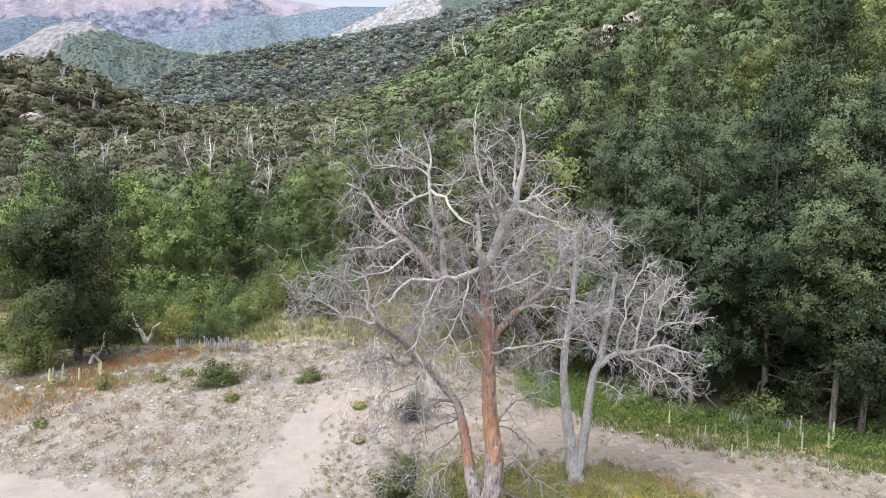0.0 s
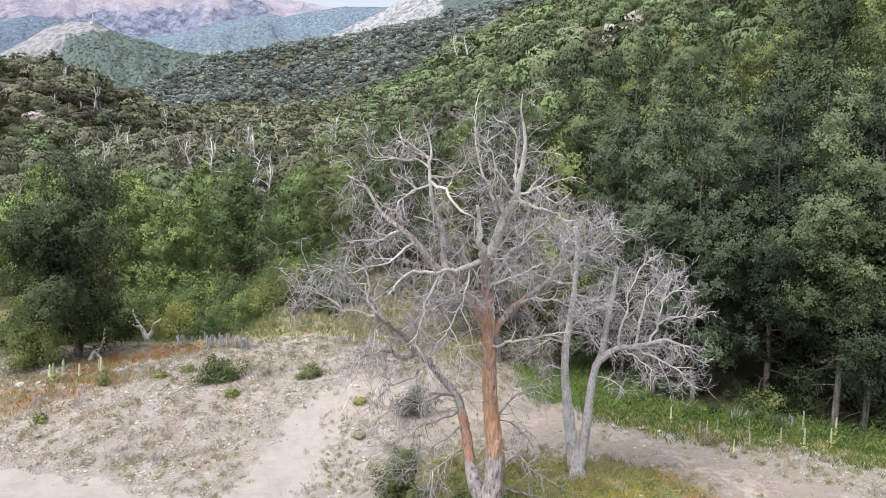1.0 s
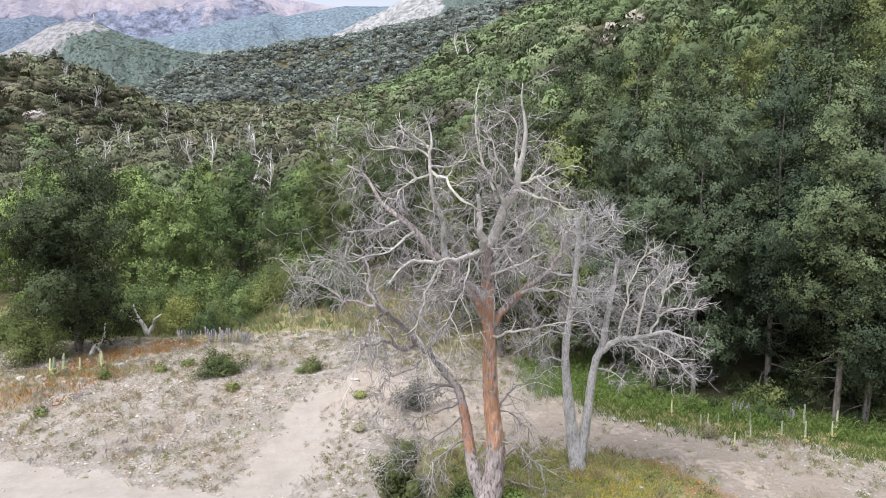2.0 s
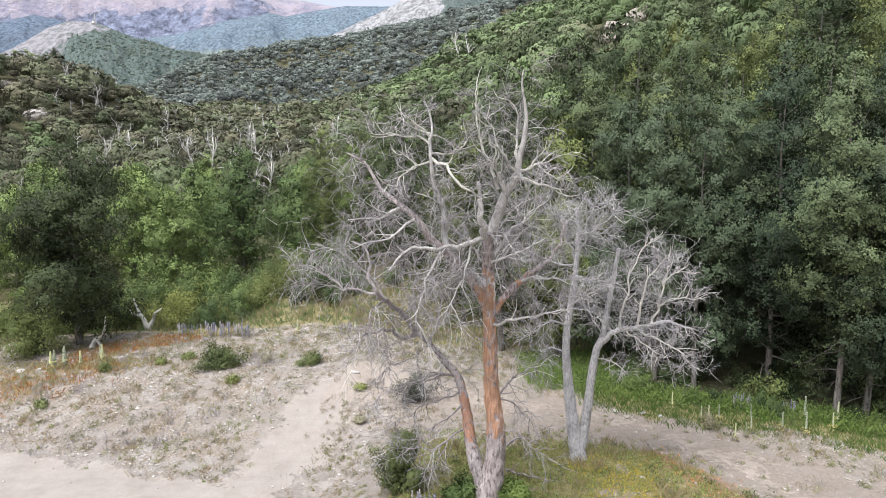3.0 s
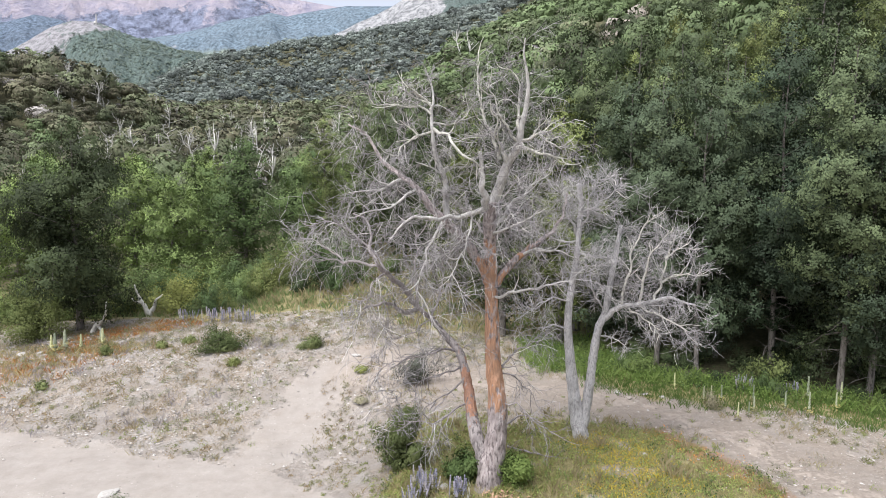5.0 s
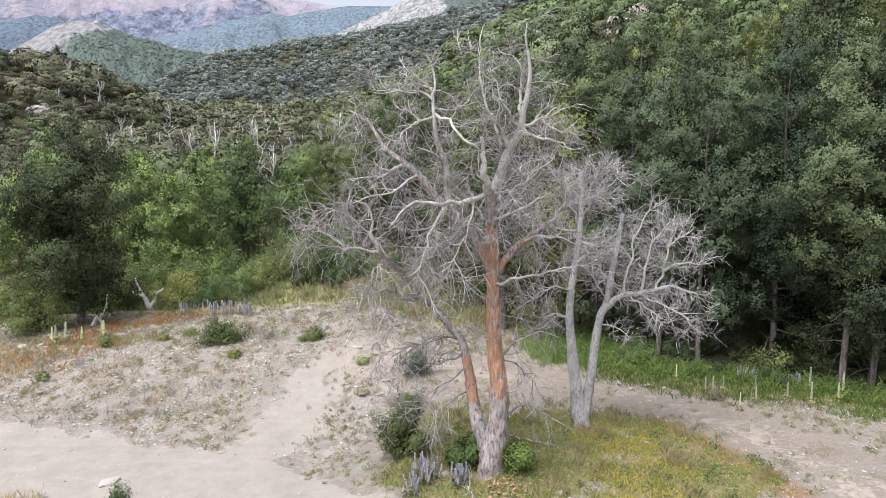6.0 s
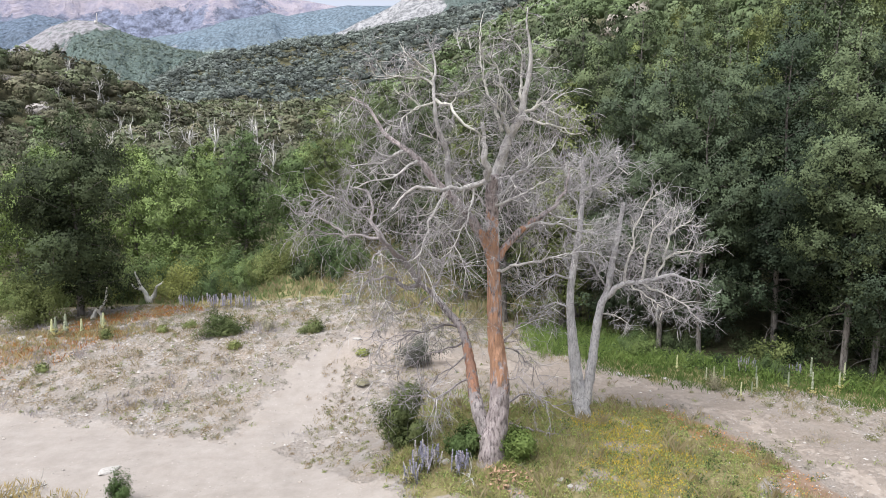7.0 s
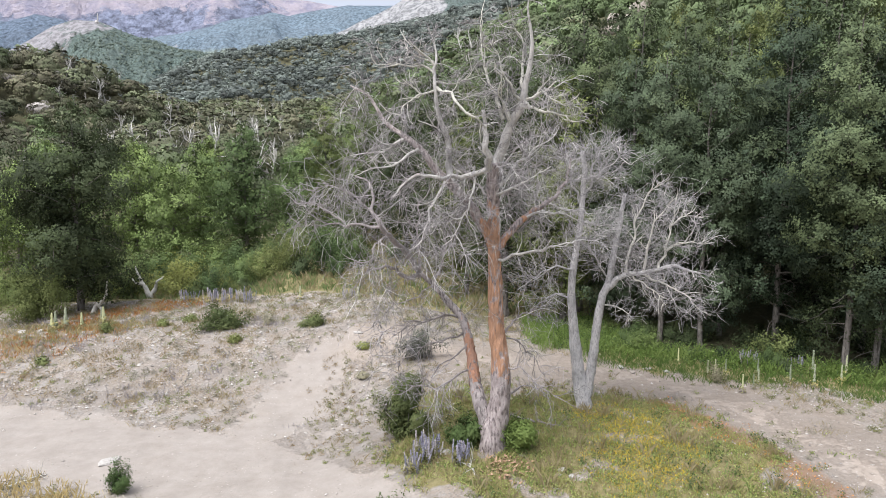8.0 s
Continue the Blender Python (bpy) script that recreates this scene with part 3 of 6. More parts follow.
def land(x, y):
    x, y = np.asarray(x, dtype=float), np.asarray(y, dtype=float)
    left = -1.0 + 1.55 * smooth(23.3, 31, y) + 0.22 * smooth(31, 36, y)
    left = left + 0.045 * (np.clip(x, -23, -4) + 12) * smooth(26, 35, y)
    right = 0.018 * (y - 20)
    h = left + (right - left) * smooth(-4.2, 1.0, x)
    h = h - 1.0 * smooth(36.5, 44, y) * (1 - smooth(-15, -8, x)) + 1.0 * smooth(39, 54, y) * smooth(-15, -8, x) * (1 - smooth(4, 12, x))
    h = h - 0.25 * smooth(19.0, 16, y) * smooth(-2, 2, x)
    r = np.hypot(x, y)
    valley = 0.088 * soft(y - 62, 12) + 0.03 * soft(y - 220, 30)
    slope = 0.5 * soft(x + 0.2 * (y - 30) - 14, 2.5) * smooth(28.5, 40, forest_edge(x, y))
    slope = 260 * np.tanh(slope / 260) * (1 - 0.27 * smooth(330, 640, y))
    hill = 24 * smooth(-88, -134, x + 2.5 * ripple(x, y, 60, 4)) + 0.05 * soft(-x - 125, 8)
    hill = hill * smooth(100, 235, y) * (1 - smooth(245, 310, y))
    h = h + valley + slope + hill
    goal = 167 + 0.15 * (x + 300) - 560 * soft(-x / np.maximum(y, 100) - 0.335, 0.02)
    h = h + smooth(560, 1080, y) * np.maximum(goal - h, 0)
    h = h - smooth(1150, 1900, y) * 0.75 * np.maximum(h, 0)
    h = h + 0.05 * ripple(x, y, 2.4) + 0.02 * ripple(x, y, 0.7, 1)
    h = h + smooth(40, 160, r) * 1.3 * ripple(x, y, 37, 2) + smooth(200, 700, r) * 6 * ripple(x, y, 170, 3)
    return h


def near_line(x, y, *pts):
    """Distance to a bent line."""
    best = np.full(np.shape(x), 1e9)
    for (ax, ay), (bx, by) in zip(pts, pts[1:]):
        dx, dy = bx - ax, by - ay
        t = np.clip(((x - ax) * dx + (y - ay) * dy) / (dx * dx + dy * dy), 0, 1)
        best = np.minimum(best, np.hypot(x - ax - t * dx, y - ay - t * dy))
    return best


def zone_track(x, y):
    x, y = x + 0.35 * ripple(x, y, 1.9, 3), y + 0.35 * ripple(x, y, 1.7, 4)
    road = smooth(3.3, 1.6, near_line(x, y, (-40, 26.5), (-22, 23.6), (-14, 21.9), (-8.5, 20.4), (-5, 18.6), (-2.5, 15.5), (0, 11), (2, 0)))
    path = smooth(2.9, 0.0, near_line(x, y, (-6.6, 21.5), (-5.6, 25), (-4.9, 28), (-3.4, 29.9), (-1.2, 29.2)))
    lane = 0.62 * smooth(2.9, 0.0, 0.5 * ripple(x, y, 2.7, 5) + near_line(x, y, (-3.4, 29.9), (-1.2, 29.2), (1.6, 27.6), (4.6, 26.7), (6.9, 25.4), (8.6, 23.6), (9.9, 21.0), (11.0, 18.0), (13, 12)))
    shoulder = 0.6 * smooth(3.4, 0.3, near_line(x, y, (-4.2, 18.0), (-4.4, 20.5), (-3.4, 24.5), (-2.6, 28)))
    return np.maximum(np.maximum(road, path), np.maximum(lane, shoulder))


def zone_earth(x, y):
    """Brown trodden soil along the lane behind the dead trees."""
    return smooth(3.2, 0.9, 0.6 * ripple(x, y, 2.2, 1) + near_line(x, y, (-2.6, 29.2), (1.6, 27.6), (4.6, 26.7), (6.9, 25.4), (9.0, 23.4), (10.8, 20.6), (12.5, 17.5), (14, 12)))


def zone_grass(x, y):
    x, y = x + 0.5 * ripple(x, y, 2.3, 5), y + 0.5 * ripple(x, y, 2.1, 6)
    isle = smooth(0.4, 1.8, x + 3.0 - 0.12 * (y - 18)) * smooth(25.0, 23.0, y + 0.1 * x) * smooth(1.0, 2.2, near_line(x, y, (1.6, 27.6), (4.6, 26.7), (6.9, 25.4), (8.6, 23.6), (9.9, 21.0), (11.0, 18.0), (12.2, 14)))
    isle = isle * smooth(9.9, 8.6, x - 0.2 * (18 - y))
    verge = smooth(25.9, 27.6, forest_edge(x, y) + 0.8 * ripple(x, y, 3.3, 4)) * smooth(5.2, 7.0, x)
    back = smooth(36.0, 38.5, y) + smooth(34.0, 36.5, y) * smooth(-5, -2, x)
    back = back + 0.75 * smooth(0.1, 0.5, ripple(x, y, 2.6, 1)) * smooth(10.0, 12.5, x) * smooth(23, 21, y)
    isle = isle * (0.25 + 0.75 * smooth(-0.35, 0.0, ripple(x, y, 2.2, 3) + 0.25))
    return np.clip(np.maximum(np.maximum(isle, verge), back), 0, 1) * (1 - 0.9 * zone_track(x, y))


def zone_rust(x, y):
    a = smooth(1.4, 0.5, near_line(x, y, (-17.2, 32.6), (-15.3, 34.6), (-13.3, 35.4)))
    b = smooth(2.6, 0.3, near_line(x, y, (-21, 28.6), (-18.2, 28.6), (-15.6, 30.6)) + 0.6 * ripple(x, y, 1.5, 2))
    c = smooth(1.0, 0.2, near_line(x, y, (7.0, 22.6), (8.3, 20.3), (9.1, 18), (9.9, 15.6)))
    return np.maximum(np.maximum(a, 0.55 * b), 0.75 * c)


def zone_woods(x, y):
    right = smooth(29.2, 30.8, forest_edge(x, y)) * smooth(6.5, 9, x)
    return np.maximum(right, smooth(46, 60, y))


def ground_sheet():
    ang = np.concatenate((np.linspace(-180, -42, 30, endpoint=False), np.linspace(-42, 42, 290, endpoint=False), np.linspace(42, 180, 30, endpoint=False)))
    rad = np.concatenate((np.linspace(0.001, 15, 24, endpoint=False), np.linspace(15, 44, 170, endpoint=False), np.geomspace(44, 4900, 120)))
    A, R = np.meshgrid(np.radians(ang), rad)
    x, y = R * np.sin(A), R * np.cos(A)
    z = land(x, y)
    v = np.stack((x, y, z), -1).reshape(-1, 3)
    na, nr = len(ang), len(rad)
    i, j = np.meshgrid(np.arange(nr - 1), np.arange(na), indexing="ij")
    k = (j + 1) % na
    f = np.stack((i * na + j, i * na + k, (i + 1) * na + k, (i + 1) * na + j), -1).reshape(-1, 4)[:, ::-1]
    me = quads("ground", v, f, ground_material(), True)
    x, y = v[:, 0], v[:, 1]
    point_attribute(me, "track", zone_track(x, y))
    point_attribute(me, "earth", zone_earth(x, y))
    point_attribute(me, "grass", zone_grass(x, y))
    point_attribute(me, "rust", zone_rust(x, y))
    point_attribute(me, "woods", zone_woods(x, y))
    return tagged(new("ground", me), "pale sandy ground with gravel, dirt tracks and grass", "ground", kind="structure")


ground_sheet()


def slope(name, label, far, profile, foot, depth, material, rough, rock=None, meadow=None, scrub=0):
    """A far mountainside whose crest follows the profile (x, z), falling towards the viewer."""
    px = [p[0] for p in profile]
    pz = [p[1] for p in profile]
    nx, nd = 240, 60
    x = np.linspace(px[0], px[-1], nx)[None, :]
    s = np.linspace(0, 1, nd)[:, None]
    y = far - depth * s + 0 * x
    top = np.interp(x, px, pz)
    drop = 0.75 * s + 0.25 * s ** 2
    z = top + (foot - top) * drop
    k = 1 / (rough * 3.0)
    wob = np.array([[noise.ridged_multi_fractal(Vector((px * k, py * k * 0.55, far * 0.01)), 0.9, 2.1, 6, 1.0, 2.0) for px in x[0]] for py in y[:, 0]]) - 1.1
    z = z + wob * rough * 0.7 * (smooth(0, 0.35, s) * 0.88 + 0.12)
    xs = x * (y / far)
    v = np.stack((xs + 0 * y, y, z), -1)
    back = v[:1].copy()
    back[..., 1] += depth * 0.4
    back[..., 2] = foot
    v = np.concatenate((back, v), 0)
    n = nd + 1
    i, j = np.meshgrid(np.arange(n - 1), np.arange(nx - 1), indexing="ij")
    f = np.stack((i * nx + j, (i + 1) * nx + j, (i + 1) * nx + j + 1, i * nx + j + 1), -1).reshape(-1, 4)
    me = quads(name, v.reshape(-1, 3), f, material, True)
    xx, zz = v[..., 0].ravel(), v[..., 2].ravel()
    if rock:
        point_attribute(me, "rock", rock(xx, zz))
    if meadow:
        point_attribute(me, "meadow", meadow(xx, zz))
    if scrub:
        SCRUB.append((v[1:], scrub, name))
    return tagged(new(name, me), label, "mountain", kind="structure")


SCRUB = []  # slopes that carry single trees: surface grid, how many, name
# Haze is put into the colours: the farther ranges are bluer and paler.
slope("backdrop_mountain", "bare purple-brown mountain with scree, haze in its colour, under bright sky", 4600,
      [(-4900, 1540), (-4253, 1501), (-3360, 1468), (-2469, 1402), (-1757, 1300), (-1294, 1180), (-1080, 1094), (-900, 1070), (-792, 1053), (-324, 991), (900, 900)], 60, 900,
      mountain_material("hazed_bare_mountain", (0.27, 0.30, 0.41), (0.36, 0.35, 0.45), (0.52, 0.47, 0.53), 0.0022), 300,
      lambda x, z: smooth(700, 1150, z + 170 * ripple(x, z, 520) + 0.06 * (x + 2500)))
slope("backdrop_wooded_range", "wooded mountain range, blue-green with painted haze, below the bare mountain", 3600,
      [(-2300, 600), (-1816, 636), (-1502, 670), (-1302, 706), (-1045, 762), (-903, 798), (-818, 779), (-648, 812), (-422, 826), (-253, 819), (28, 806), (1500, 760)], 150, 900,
      mountain_material("hazed_blue_woods", (0.185, 0.245, 0.30), (0.28, 0.28, 0.31), (0.48, 0.47, 0.48), 0.007, (0.40, 0.45, 0.33)), 150,
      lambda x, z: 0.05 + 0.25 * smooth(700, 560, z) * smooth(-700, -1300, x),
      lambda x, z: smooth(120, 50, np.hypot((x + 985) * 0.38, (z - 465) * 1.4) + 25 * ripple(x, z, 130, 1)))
slope("backdrop_west_ridge", "wooded ridge, dark blue with painted haze", 3000,
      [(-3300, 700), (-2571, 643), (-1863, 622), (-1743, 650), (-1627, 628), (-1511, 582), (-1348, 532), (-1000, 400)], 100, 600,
      mountain_material("hazed_dark_woods", (0.15, 0.195, 0.26), (0.38, 0.37, 0.38), (0.6, 0.58, 0.57), 0.008), 90,
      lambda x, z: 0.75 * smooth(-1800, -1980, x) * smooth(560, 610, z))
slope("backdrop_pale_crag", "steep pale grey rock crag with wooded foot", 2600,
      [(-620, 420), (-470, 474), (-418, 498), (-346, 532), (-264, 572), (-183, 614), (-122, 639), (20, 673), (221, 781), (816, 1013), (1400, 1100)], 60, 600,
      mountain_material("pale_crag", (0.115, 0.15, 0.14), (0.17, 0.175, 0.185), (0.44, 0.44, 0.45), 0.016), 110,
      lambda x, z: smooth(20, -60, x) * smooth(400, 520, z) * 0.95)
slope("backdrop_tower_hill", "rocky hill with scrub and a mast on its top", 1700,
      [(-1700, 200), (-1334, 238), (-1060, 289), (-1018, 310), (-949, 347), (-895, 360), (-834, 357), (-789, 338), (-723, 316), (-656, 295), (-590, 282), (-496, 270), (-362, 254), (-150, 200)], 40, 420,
      mountain_material("hazed_scrubby_hill", (0.125, 0.165, 0.150), (0.18, 0.175, 0.185), (0.37, 0.36, 0.38), 0.022), 90,
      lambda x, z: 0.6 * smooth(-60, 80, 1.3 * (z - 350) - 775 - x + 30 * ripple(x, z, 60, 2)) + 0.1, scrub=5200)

# ---- the woods of the valley and the slopes, past counting ----
def crown_template(seed, sub, pads, per, size):
    """A crown one metre in radius: a core and leafy pads, domed above, on its upper side."""
    rng = np.random.default_rng(seed)
    v, f = ico(sub)
    z = np.linspace(0.97, -0.3, pads) + rng.normal(0, 0.06, pads)
    a = np.arange(pads) * 2.4 + rng.normal(0, 0.35, pads)
    flat = np.sqrt(np.clip(1 - z ** 2, 0, 1))
    d = np.stack((flat * np.cos(a), flat * np.sin(a), z), 1)
    pr = rng.uniform(0.26, 0.46, pads)
    c = d * rng.uniform(0.5, 0.78, pads)[:, None] * np.array((1, 1, 0.85))
    v = v * (0.27 + 0.2 * np.max(v @ d.T, axis=1) ** 4)[:, None]
    w = rng.normal(0, 1, (pads * per, 3)) + 0.45 * np.repeat(d, per, 0)
    w[:, 2] += 0.55
    w /= np.linalg.norm(w, axis=1)[:, None]
    p = np.repeat(c, per, 0) + w * np.repeat(pr, per)[:, None] * rng.uniform(0.82, 1.1, (pads * per, 1)) * np.array((1.1, 1.1, 0.72))
    lv, lf = small_leaves(p, 0.6 * w + np.repeat(d, per, 0) * np.array((1.2, 1.2, 0.5)) + rng.normal(0, 0.25, p.shape), size, size * 0.62, rng)
    tone = np.concatenate((np.full(len(v), 0.9), np.repeat(np.clip(rng.normal(1, 0.15, pads), 0.7, 1.4), per * 3)))
    turn = np.concatenate((v, np.repeat(w + 0.7 * np.repeat(d, per, 0) + rng.normal(0, 0.14, w.shape), 3, 0)))
    return np.vstack((v, lv)), np.concatenate((f, lf + len(v))), turn, tone


def woods(name, label, spots, templates, material, seed):
    rng = np.random.default_rng(seed)
    V, tri, turns, tints, tones, n = [], [], [], [], [], 0
    for x, y, z, r, h, tint in spots:
        v, f, turn, tone = templates[rng.integers(len(templates))]
        a = rng.uniform(0, 6.283)
        c, s = math.cos(a), math.sin(a)
        w = np.stack((v[:, 0] * c - v[:, 1] * s, v[:, 0] * s + v[:, 1] * c, v[:, 2]), 1) * np.array((r * rng.uniform(0.85, 1.25), r * rng.uniform(0.85, 1.25), h * rng.uniform(0.42, 0.62)))
        V.append(w + np.array((x, y, z + h * 0.48)))
        tri.append(f + n)
        turns.append(np.stack((turn[:, 0] * c - turn[:, 1] * s, turn[:, 0] * s + turn[:, 1] * c, turn[:, 2]), 1))
        tints.append(np.full(len(v), tint))
        tones.append(tone * min(1.7, max(0.45, rng.normal(1.0, 0.33))))
        n += len(v)
    me = rounded(quads(name, np.concatenate(V), np.concatenate(tri), material, True), np.concatenate(turns))
    point_attribute(me, "tint", np.concatenate(tints))
    point_attribute(me, "tone", np.concatenate(tones))
    return tagged(new(name, me), label, "woods", kind="stuff")


def scatter(seed, r0, r1, half_angle, spacing, radius, keep):
    """Random tree places in a ring sector, none nearer to another than the spacing."""
    rng = np.random.default_rng(seed)
    count = int(radians(2 * half_angle) / 2 * (r1 ** 2 - r0 ** 2) / spacing ** 2 * 2.2)
    r = np.sqrt(rng.uniform(r0 ** 2, r1 ** 2, count))
    a = np.radians(rng.uniform(-half_angle, half_angle, count))
    x, y = r * np.sin(a), r * np.cos(a)
    taken, out = set(), []
    for px, py in zip(x, y):
        cell = (int(px // spacing), int(py // spacing))
        if cell in taken or not keep(px, py, rng):
            continue
        taken.add(cell)
        s = rng.uniform(0.6, 1.35)
        out.append((px, py, radius * s, s))
    z = land(np.array([o[0] for o in out]), np.array([o[1] for o in out]))
    return [(o[0], o[1], float(h), o[2], o[3]) for o, h in zip(out, z)], rng


def tint_at(x, y, rng):
    """Brown-green on the western hill and the valley floor, greener on the eastern slope."""
    g = 0.25 + 0.60 * float(smooth(-40, 40, x + 0.12 * y)) - 0.10 * float(smooth(-60, -150, x)) + rng.normal(0, 0.27)
    return min(1.0, max(0.0, g))


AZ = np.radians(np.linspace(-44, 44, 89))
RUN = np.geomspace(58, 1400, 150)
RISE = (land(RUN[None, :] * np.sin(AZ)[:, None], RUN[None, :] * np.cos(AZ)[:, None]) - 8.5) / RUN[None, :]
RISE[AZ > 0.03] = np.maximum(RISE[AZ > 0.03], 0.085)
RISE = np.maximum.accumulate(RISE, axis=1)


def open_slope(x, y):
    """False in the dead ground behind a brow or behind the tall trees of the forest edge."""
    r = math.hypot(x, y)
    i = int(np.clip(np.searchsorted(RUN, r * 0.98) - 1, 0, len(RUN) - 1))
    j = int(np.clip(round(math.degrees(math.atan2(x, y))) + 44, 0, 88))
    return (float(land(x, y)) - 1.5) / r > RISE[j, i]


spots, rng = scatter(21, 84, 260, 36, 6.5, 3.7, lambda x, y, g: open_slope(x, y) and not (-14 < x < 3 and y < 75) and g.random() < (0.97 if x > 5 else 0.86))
hillside, _ = scatter(24, 120, 268, 36, 4.6, 3.4, lambda x, y, g: x < -74)
spots = [q for q in spots if not (q[0] < -74 and math.hypot(q[0], q[1]) > 120)] + hillside
spots = [(x, y, z, r, (7.0 if x < 10 else 8.5) * s, tint_at(x, y, rng)) for x, y, z, r, s in spots]
woods("valley_woods", "brownish green woods covering the valley and the slope", [q for q in spots if math.hypot(q[0], q[1]) < 135 and not (q[0] < 5 and math.sin(12.9 * q[0] + 78.2 * q[1]) > 0.86)],
      [crown_template(30 + i, 2, 20, 60, 0.115) for i in range(6)], WOODS, 1)
spots = [q for q in spots if near_line(q[0], q[1], (44, 186), (36, 150)) > 5.5]
bare_spots = [(x, y, z, r * 0.75, h * 0.75, t) for x, y, z, r, h, t in spots if x < 5 and math.sin(12.9 * x + 78.2 * y) > 0.86]
woods("leafless_scrub", "mauve-grey leafless scrub among the valley woods", bare_spots, [crown_template(70 + i, 1, 16, 24, 0.15) for i in range(3)], GREYWOODS, 6)
woods("slope_woods", "brownish green woods over the hill and the upper slope", [q for q in spots if math.hypot(q[0], q[1]) >= 135 and not (q[0] < 5 and math.sin(12.9 * q[0] + 78.2 * q[1]) > 0.86)],
      [crown_template(36 + i, 1, 18, 30, 0.15) for i in range(6)], WOODS, 4)
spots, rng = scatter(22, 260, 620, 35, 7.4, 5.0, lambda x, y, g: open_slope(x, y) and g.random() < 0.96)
woods("hill_woods", "dark green woods over the hills beyond the valley", [(x, y, z, r, 8.0 * s, tint_at(x, y, rng)) for x, y, z, r, s in spots],
      [crown_template(42 + i, 1, 10, 11, 0.27) for i in range(6)], WOODS, 2)
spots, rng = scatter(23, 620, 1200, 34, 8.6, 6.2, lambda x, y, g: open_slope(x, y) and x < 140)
woods("ridge_woods", "woods over the far ridge, dark green paled with painted haze", [(x, y, z, r, 9 * s, min(1.0, max(0.0, rng.normal(0.45, 0.2)))) for x, y, z, r, s in spots],
      [crown_template(50 + i, 1, 7, 7, 0.42) for i in range(5)], HAZYWOODS, 3)
for grid, count, where in SCRUB:
    rng = np.random.default_rng(len(where))
    i, j = rng.integers(1, grid.shape[0] // 2 + 12, count), rng.integers(0, grid.shape[1] - 1, count)
    p = grid[i, j] + (grid[i, j + 1] - grid[i, j]) * rng.random((count, 1)) + (grid[i - 1, j] - grid[i, j]) * rng.random((count, 1))
    p = p[1.3 * (p[:, 2] - 350) - 775 - p[:, 0] < rng.normal(0, 25, count)]
    grow = rng.uniform(0.6, 1.3, len(p)) * 4.2
    woods("scrub_" + where[9:], "scattered scrub trees on the far hillside, paled with painted haze", [(q[0], q[1], q[2] - g * 0.3, g, g * 1.5, min(1.0, max(0.0, rng.normal(0.5, 0.25)))) for q, g in zip(p, grow)],
          [crown_template(60 + k, 1, 3, 5, 0.6) for k in range(4)], HAZYSCRUB, 5)

# ---- the two dead trees ----
big = DeadTree((1.26, 19.0, -0.02), "tall forked dead tree with flaking bark and bare orange heartwood", 3, -0.12, 1.15)
big.limb("trunk", 0.370, 0.160, BARK, (-0.01, 0.00, -0.06), (0.00, 0.00, 0.51), (0.12, 0.00, 0.99), (0.20, 0.00, 1.71), (0.18, 0.00, 2.50), (0.09, 0.05, 3.28), (0.04, 0.05, 4.06), (0.01, 0.00, 4.84), (-0.02, -0.05, 5.76), (-0.07, -0.20, 6.67), (-0.10, -0.40, 7.26), (-0.10, -0.60, 7.87))
big.limb("stem", 0.260, 0.080, BARK_LOW, (-0.06, 0.00, 0.36), (-0.24, 0.10, 0.92), (-0.44, 0.40, 1.58), (-0.55, 0.80, 2.28), (-0.70, 1.10, 3.02), (-0.88, 1.30, 3.48), (-1.30, 1.40, 3.95), (-1.66, 1.40, 4.37), (-2.09, 1.40, 4.74))
big.limb("limb", 0.160, 0.015, GREY, (-0.13, -0.50, 7.70), (0.09, -0.50, 8.13), (0.20, -0.60, 8.49), (0.31, -0.60, 8.81), (0.49, -0.70, 9.12), (0.61, -0.80, 9.39), (0.65, -0.90, 9.79), (0.73, -1.00, 10.19), (0.78, -1.10, 10.71), (0.71, -1.20, 11.16), (0.64, -1.30, 11.53), (0.67, -1.30, 11.86))
big.limb("limb", 0.120, 0.050, GREY, (-0.16, -0.60, 7.70), (-0.34, -1.00, 8.19), (-0.32, -1.00, 8.54), (-0.35, -1.00, 8.88), (-0.40, -1.10, 9.15))
big.limb("limb", 0.090, 0.030, GREY, (0.34, -0.60, 8.79), (0.26, -0.70, 9.03), (0.15, -0.80, 9.39))
big.limb("limb", 0.060, 0.008, GREY, (0.13, -0.70, 8.95), (0.05, -0.60, 9.26), (-0.05, -0.50, 9.63), (-0.22, -0.50, 9.84), (-0.34, -0.40, 10.27), (-0.43, -0.40, 10.69), (-0.45, -0.30, 11.13), (-0.42, -0.30, 11.69))
big.limb("limb", 0.050, 0.010, GREY, (0.63, -0.90, 9.65), (0.60, -0.70, 10.09), (0.60, -0.60, 10.52), (0.58, -0.60, 10.94), (0.46, -0.50, 11.16), (0.27, -0.50, 11.29))
big.limb("limb", 0.050, 0.010, GREY, (0.61, -0.80, 9.39), (0.85, -1.10, 9.46), (1.09, -1.30, 9.61), (1.34, -1.50, 9.69))
big.limb("limb", 0.050, 0.010, GREY, (0.67, -0.80, 9.25), (1.10, -1.30, 9.10), (1.42, -1.50, 9.01), (1.70, -1.60, 8.97), (1.79, -1.70, 9.14))
big.limb("limb", 0.030, 0.008, GREY, (1.05, -1.30, 9.58), (1.27, -1.50, 9.36), (1.53, -1.60, 9.21), (1.71, -1.80, 9.29))
big.limb("limb", 0.040, 0.008, GREY, (0.56, -0.80, 9.41), (0.29, -1.00, 9.78), (0.04, -1.20, 10.09), (-0.05, -1.20, 10.49), (-0.28, -1.30, 10.74))
